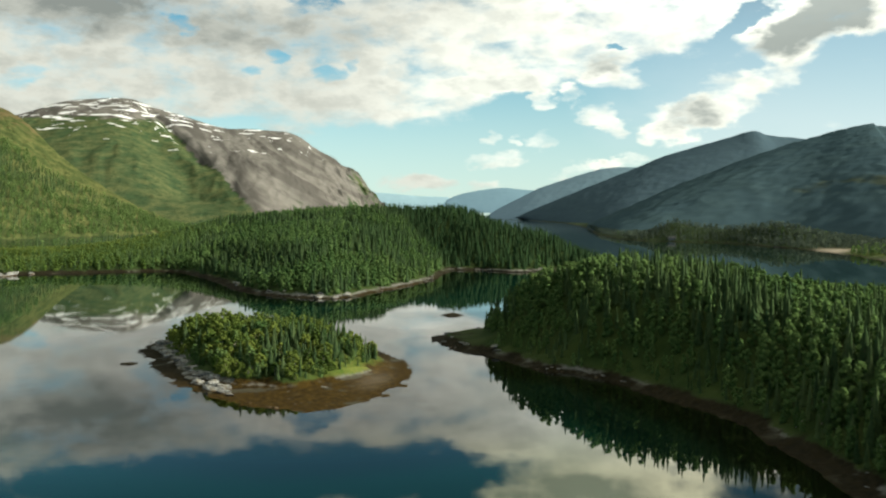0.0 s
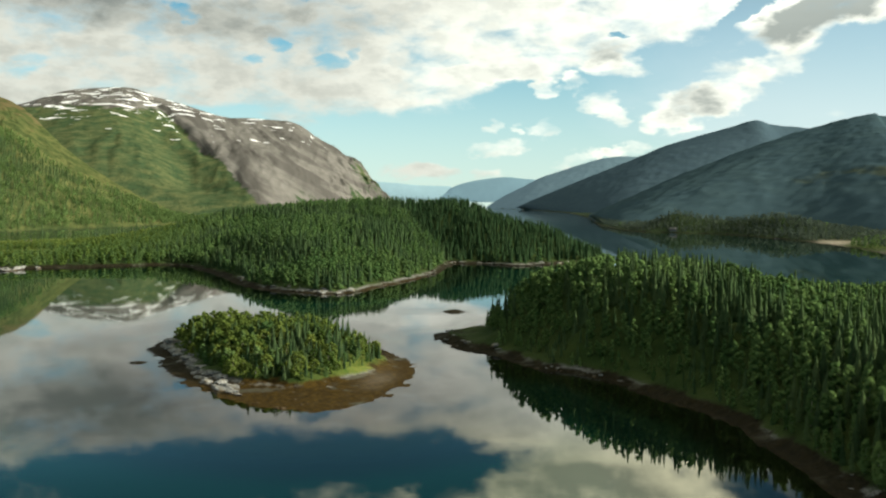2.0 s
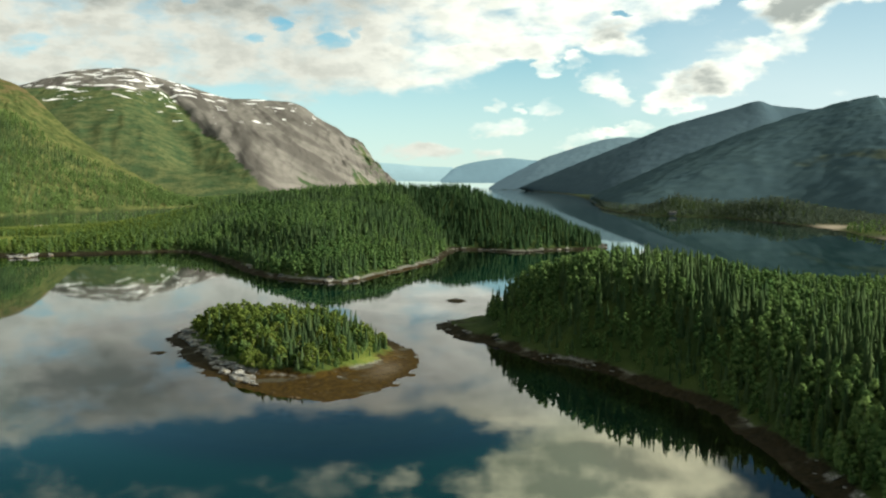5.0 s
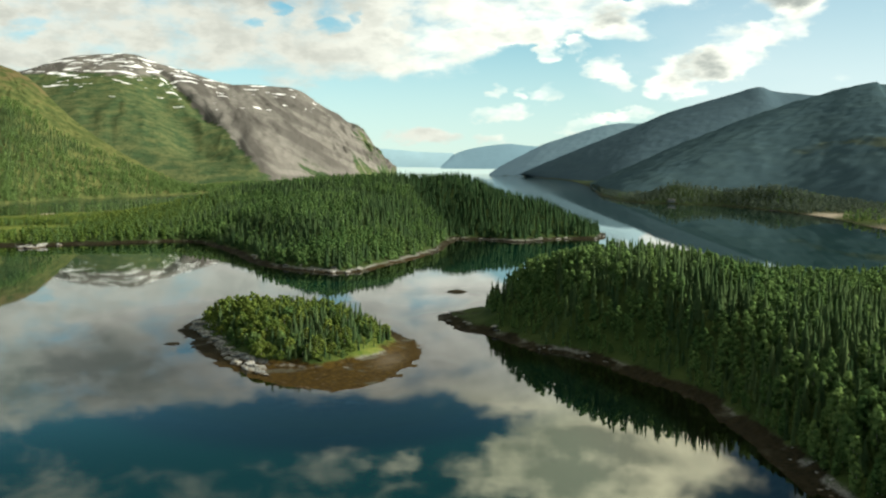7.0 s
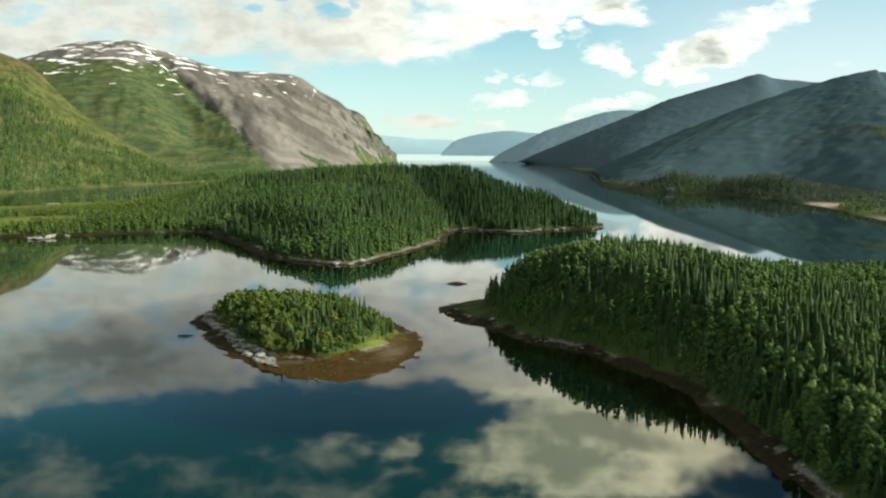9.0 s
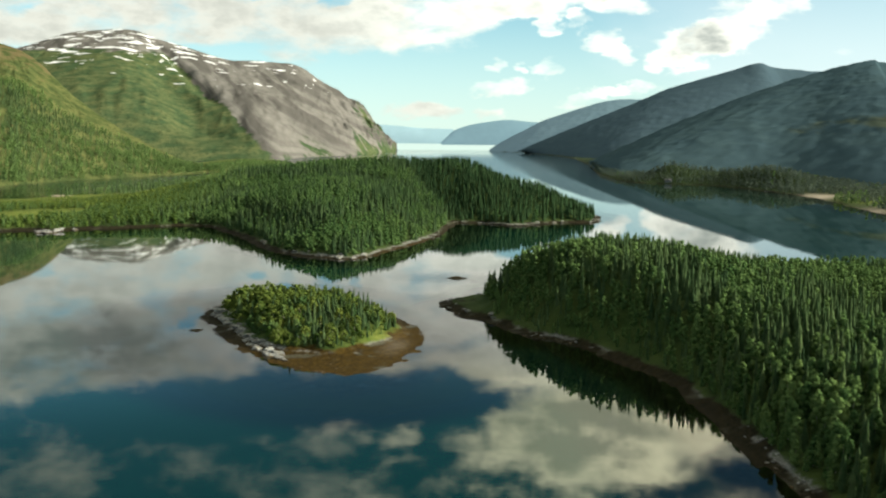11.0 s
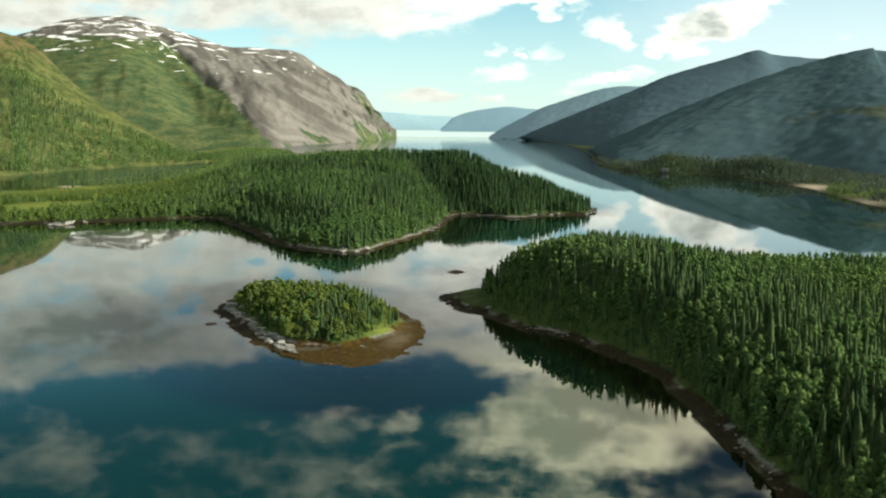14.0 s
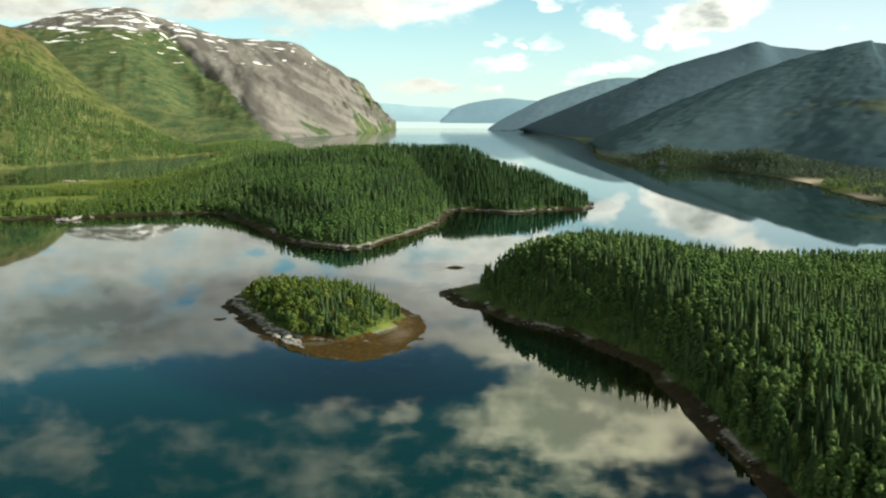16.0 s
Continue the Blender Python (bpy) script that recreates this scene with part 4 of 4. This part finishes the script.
# ---- stones along the shores ----
def make_stone():
    mat, n = material("lichen_grey_rock")
    p = place(n)
    tone = n.mix(n.step(n.noise(p, 1.6, 6, 0.65), 0.35, 0.65), (0.085, 0.086, 0.084), (0.32, 0.325, 0.31))
    tone = n.mix(n.step(n.noise(p, 0.7, 4), 0.55, 0.68), tone, (0.20, 0.17, 0.10))
    tone = n.mix(n.step(n.split(p)[2], 0.55, 0.15), tone, (0.075, 0.050, 0.022))
    surface(n, tone, 0.85, n.bump(n.noise(p, 5.0, 6, 0.7), 0.6, 0.12), 0.25)
    return mat


stone_mat = make_stone()


def stone_mesh(seed):
    """An angular block about one metre across, with chipped edges."""
    bm = bmesh.new()
    r = random.Random(seed)
    for _ in range(22):
        d = Vector((r.uniform(-1, 1), r.uniform(-1, 1), r.uniform(-0.8, 0.8)))
        bm.verts.new(Vector((0.5 * d.x, 0.5 * d.y, 0.42 * d.z)) * r.uniform(0.8, 1.05))
    hull = bmesh.ops.convex_hull(bm, input=bm.verts)
    bmesh.ops.delete(bm, geom=list({e for e in hull["geom_interior"] if isinstance(e, bmesh.types.BMVert)}), context="VERTS")
    bmesh.ops.bevel(bm, geom=list(bm.edges), offset=0.03, segments=1, affect="EDGES")
    me = bpy.data.meshes.new("boulder")
    bm.to_mesh(me)
    bm.free()
    me.materials.append(stone_mat)
    return me


stones = [stone_mesh(k) for k in range(6)]


def boulder(x, y, size, label, group):
    ob = new("boulder", stones[int(rng.integers(0, 6))])
    z = float(resting(x, y))
    ob.matrix_basis = Matrix.LocRotScale((x, y, z + 0.02 * size), Euler((0, 0, rng.uniform(0, 6.28))), (size * rng.uniform(0.9, 1.7), size * rng.uniform(0.7, 1.1), size * rng.uniform(0.5, 0.85)))
    return tagged(ob, label, "boulder", group)


def line_stones(ring, low, high, depth, count, sizes, label, group, test):
    """Boulders strewn along a stretch of shore."""
    made = 0
    while made < count:
        i = int(rng.integers(0, len(ring)))
        f = rng.random()
        p = ring[i] * (1 - f) + ring[(i + 1) % len(ring)] * f + rng.uniform(-depth, depth, 2)
        d = float(inland(p[0], p[1], ring, 40))
        if low < d < high and test(p[0], p[1]):
            boulder(float(p[0]), float(p[1]), rng.uniform(*sizes) * rng.uniform(0.6, 1.0), label, group)
            made += 1


line_stones(ISLET, 3.8, 7.4, 9, 105, (1.0, 3.9), "pale grey rock on the bank of an islet", "rocks round the islet", lambda x, y: x < -40 - 0.2 * (y - 185) and y < 262)
line_stones(ISLET, 1.0, 16, 14, 26, (0.4, 1.2), "weedy stone on a tidal flat", "stones on the tidal flat", lambda x, y: y < 200)
line_stones(PENINSULA, 0.5, 3.5, 5, 34, (0.5, 1.7), "grey rock at the foot of a wooded shore", "rocks along the peninsula", lambda x, y: (92 < y < 134 or 200 < y < 216) and x < 70)
line_stones(PENINSULA, 0.0, 6.0, 6, 14, (1.0, 3.0), "dark weathered rock on a low point", "rocks along the peninsula", lambda x, y: x < 14 and 230 < y < 300)
line_stones(ISLAND, 0.5, 6.0, 7, 70, (1.2, 4.0), "pale rock on the shore of the wooded island", "rocks round the island", lambda x, y: -95 < x < 110 and y < 660)
line_stones(ISLAND, -2, 4.0, 7, 10, (2.0, 6.0), "flat grey rock at the edge of a quiet bay", "rocks round the island", lambda x, y: -236 < x < -212 and y < 505)
boulder(-221.5, 491.0, 8.0, "broad dark rock rising from a quiet bay", "rocks round the island")
boulder(-227.0, 488.5, 5.0, "broad dark rock rising from a quiet bay", "rocks round the island")
tree("spruce_tree", (-303, 930, float(resting(-303, 930)), 14.0, 0.7, 0.0, 0.2, 1), "lone tall spruce on a low spit", "")


# ---- small things on the far shore ----
def block(bm, x0, x1, y0, y1, z0, z1):
    bmesh.ops.create_cube(bm, size=1.0, matrix=Matrix.LocRotScale(((x0 + x1) / 2, (y0 + y1) / 2, (z0 + z1) / 2), None, (x1 - x0, y1 - y0, z1 - z0)))


def finish(name, bm):
    me = bpy.data.meshes.new(name)
    bm.to_mesh(me)
    bm.free()
    return me


def make_boards(name, a, b):
    mat, n = material(name)
    p = place(n)
    surface(n, n.mix(n.step(n.noise(n.vec("MULTIPLY", p, (6.0, 6.0, 0.6)), 1.0, 4), 0.35, 0.65), a, b), 0.75)
    return mat


grey_boards, dark_boards, roof_felt = make_boards("weathered_boards", (0.11, 0.13, 0.14), (0.19, 0.21, 0.22)), make_boards("dark_boards", (0.03, 0.028, 0.025), (0.07, 0.06, 0.05)), make_boards("roof_felt", (0.10, 0.10, 0.11), (0.18, 0.18, 0.19))


def boathouse(x, y, turn):
    """A small gabled boathouse with a wide door towards the water."""
    root = new("boathouse")
    root.matrix_basis = pose(x, y, max(0.3, float(resting(x, y))), 0, 0, turn)
    bm = bmesh.new()
    block(bm, -3, 3, -4, 4, -1.0, 2.4)
    for side in (-4.0, 3.96):
        a, b, c = bm.verts.new((-3, side + 0.02, 2.4)), bm.verts.new((3, side + 0.02, 2.4)), bm.verts.new((0, side + 0.02, 4.2))
        bm.faces.new((a, b, c))
    part("wall", finish("wall", bm), grey_boards, root)
    for s_ in (-1, 1):
        bm = bmesh.new()
        v = [bm.verts.new(p) for p in ((0, -4.4, 4.35), (0, 4.4, 4.35), (s_ * 3.5, 4.4, 2.2), (s_ * 3.5, -4.4, 2.2))]
        face = bm.faces.new(v)
        bmesh.ops.solidify(bm, geom=[face], thickness=0.14)
        part("roof", finish("roof", bm), roof_felt, root)
    bm = bmesh.new()
    block(bm, -1.6, 1.6, -4.08, -4.0, 0.0, 2.1)
    part("door", finish("door", bm), dark_boards, root, "dark plank double door")
    return tagged(root, "grey weathered wooden boathouse at the water's edge", "boathouse")


def jetty(x, y, turn, length):
    """A low landing stage: a deck on round floats."""
    root = new("floating_jetty")
    root.matrix_basis = pose(x, y, 0.0, 0, 0, turn)
    bm = bmesh.new()
    block(bm, -length / 2, length / 2, -1.5, 1.5, 0.55, 0.80)
    block(bm, -length / 2, length / 2, -1.5, -1.3, 0.80, 1.0)
    part("deck", finish("deck", bm), dark_boards, root)
    k = -length / 2 + 1.0
    while k < length / 2:
        bm = bmesh.new()
        bmesh.ops.create_cone(bm, cap_ends=True, segments=10, radius1=0.5, radius2=0.5, depth=2.8, matrix=pose(k, 0, 0.25, 90, 0, 0))
        part("float", finish("float", bm), roof_felt, root)
        k += 3.0
    return tagged(root, "dark floating wooden jetty moored off the far shore", "jetty")


boathouse(284, 1174, 70)
jetty(354, 992, -48, 17)
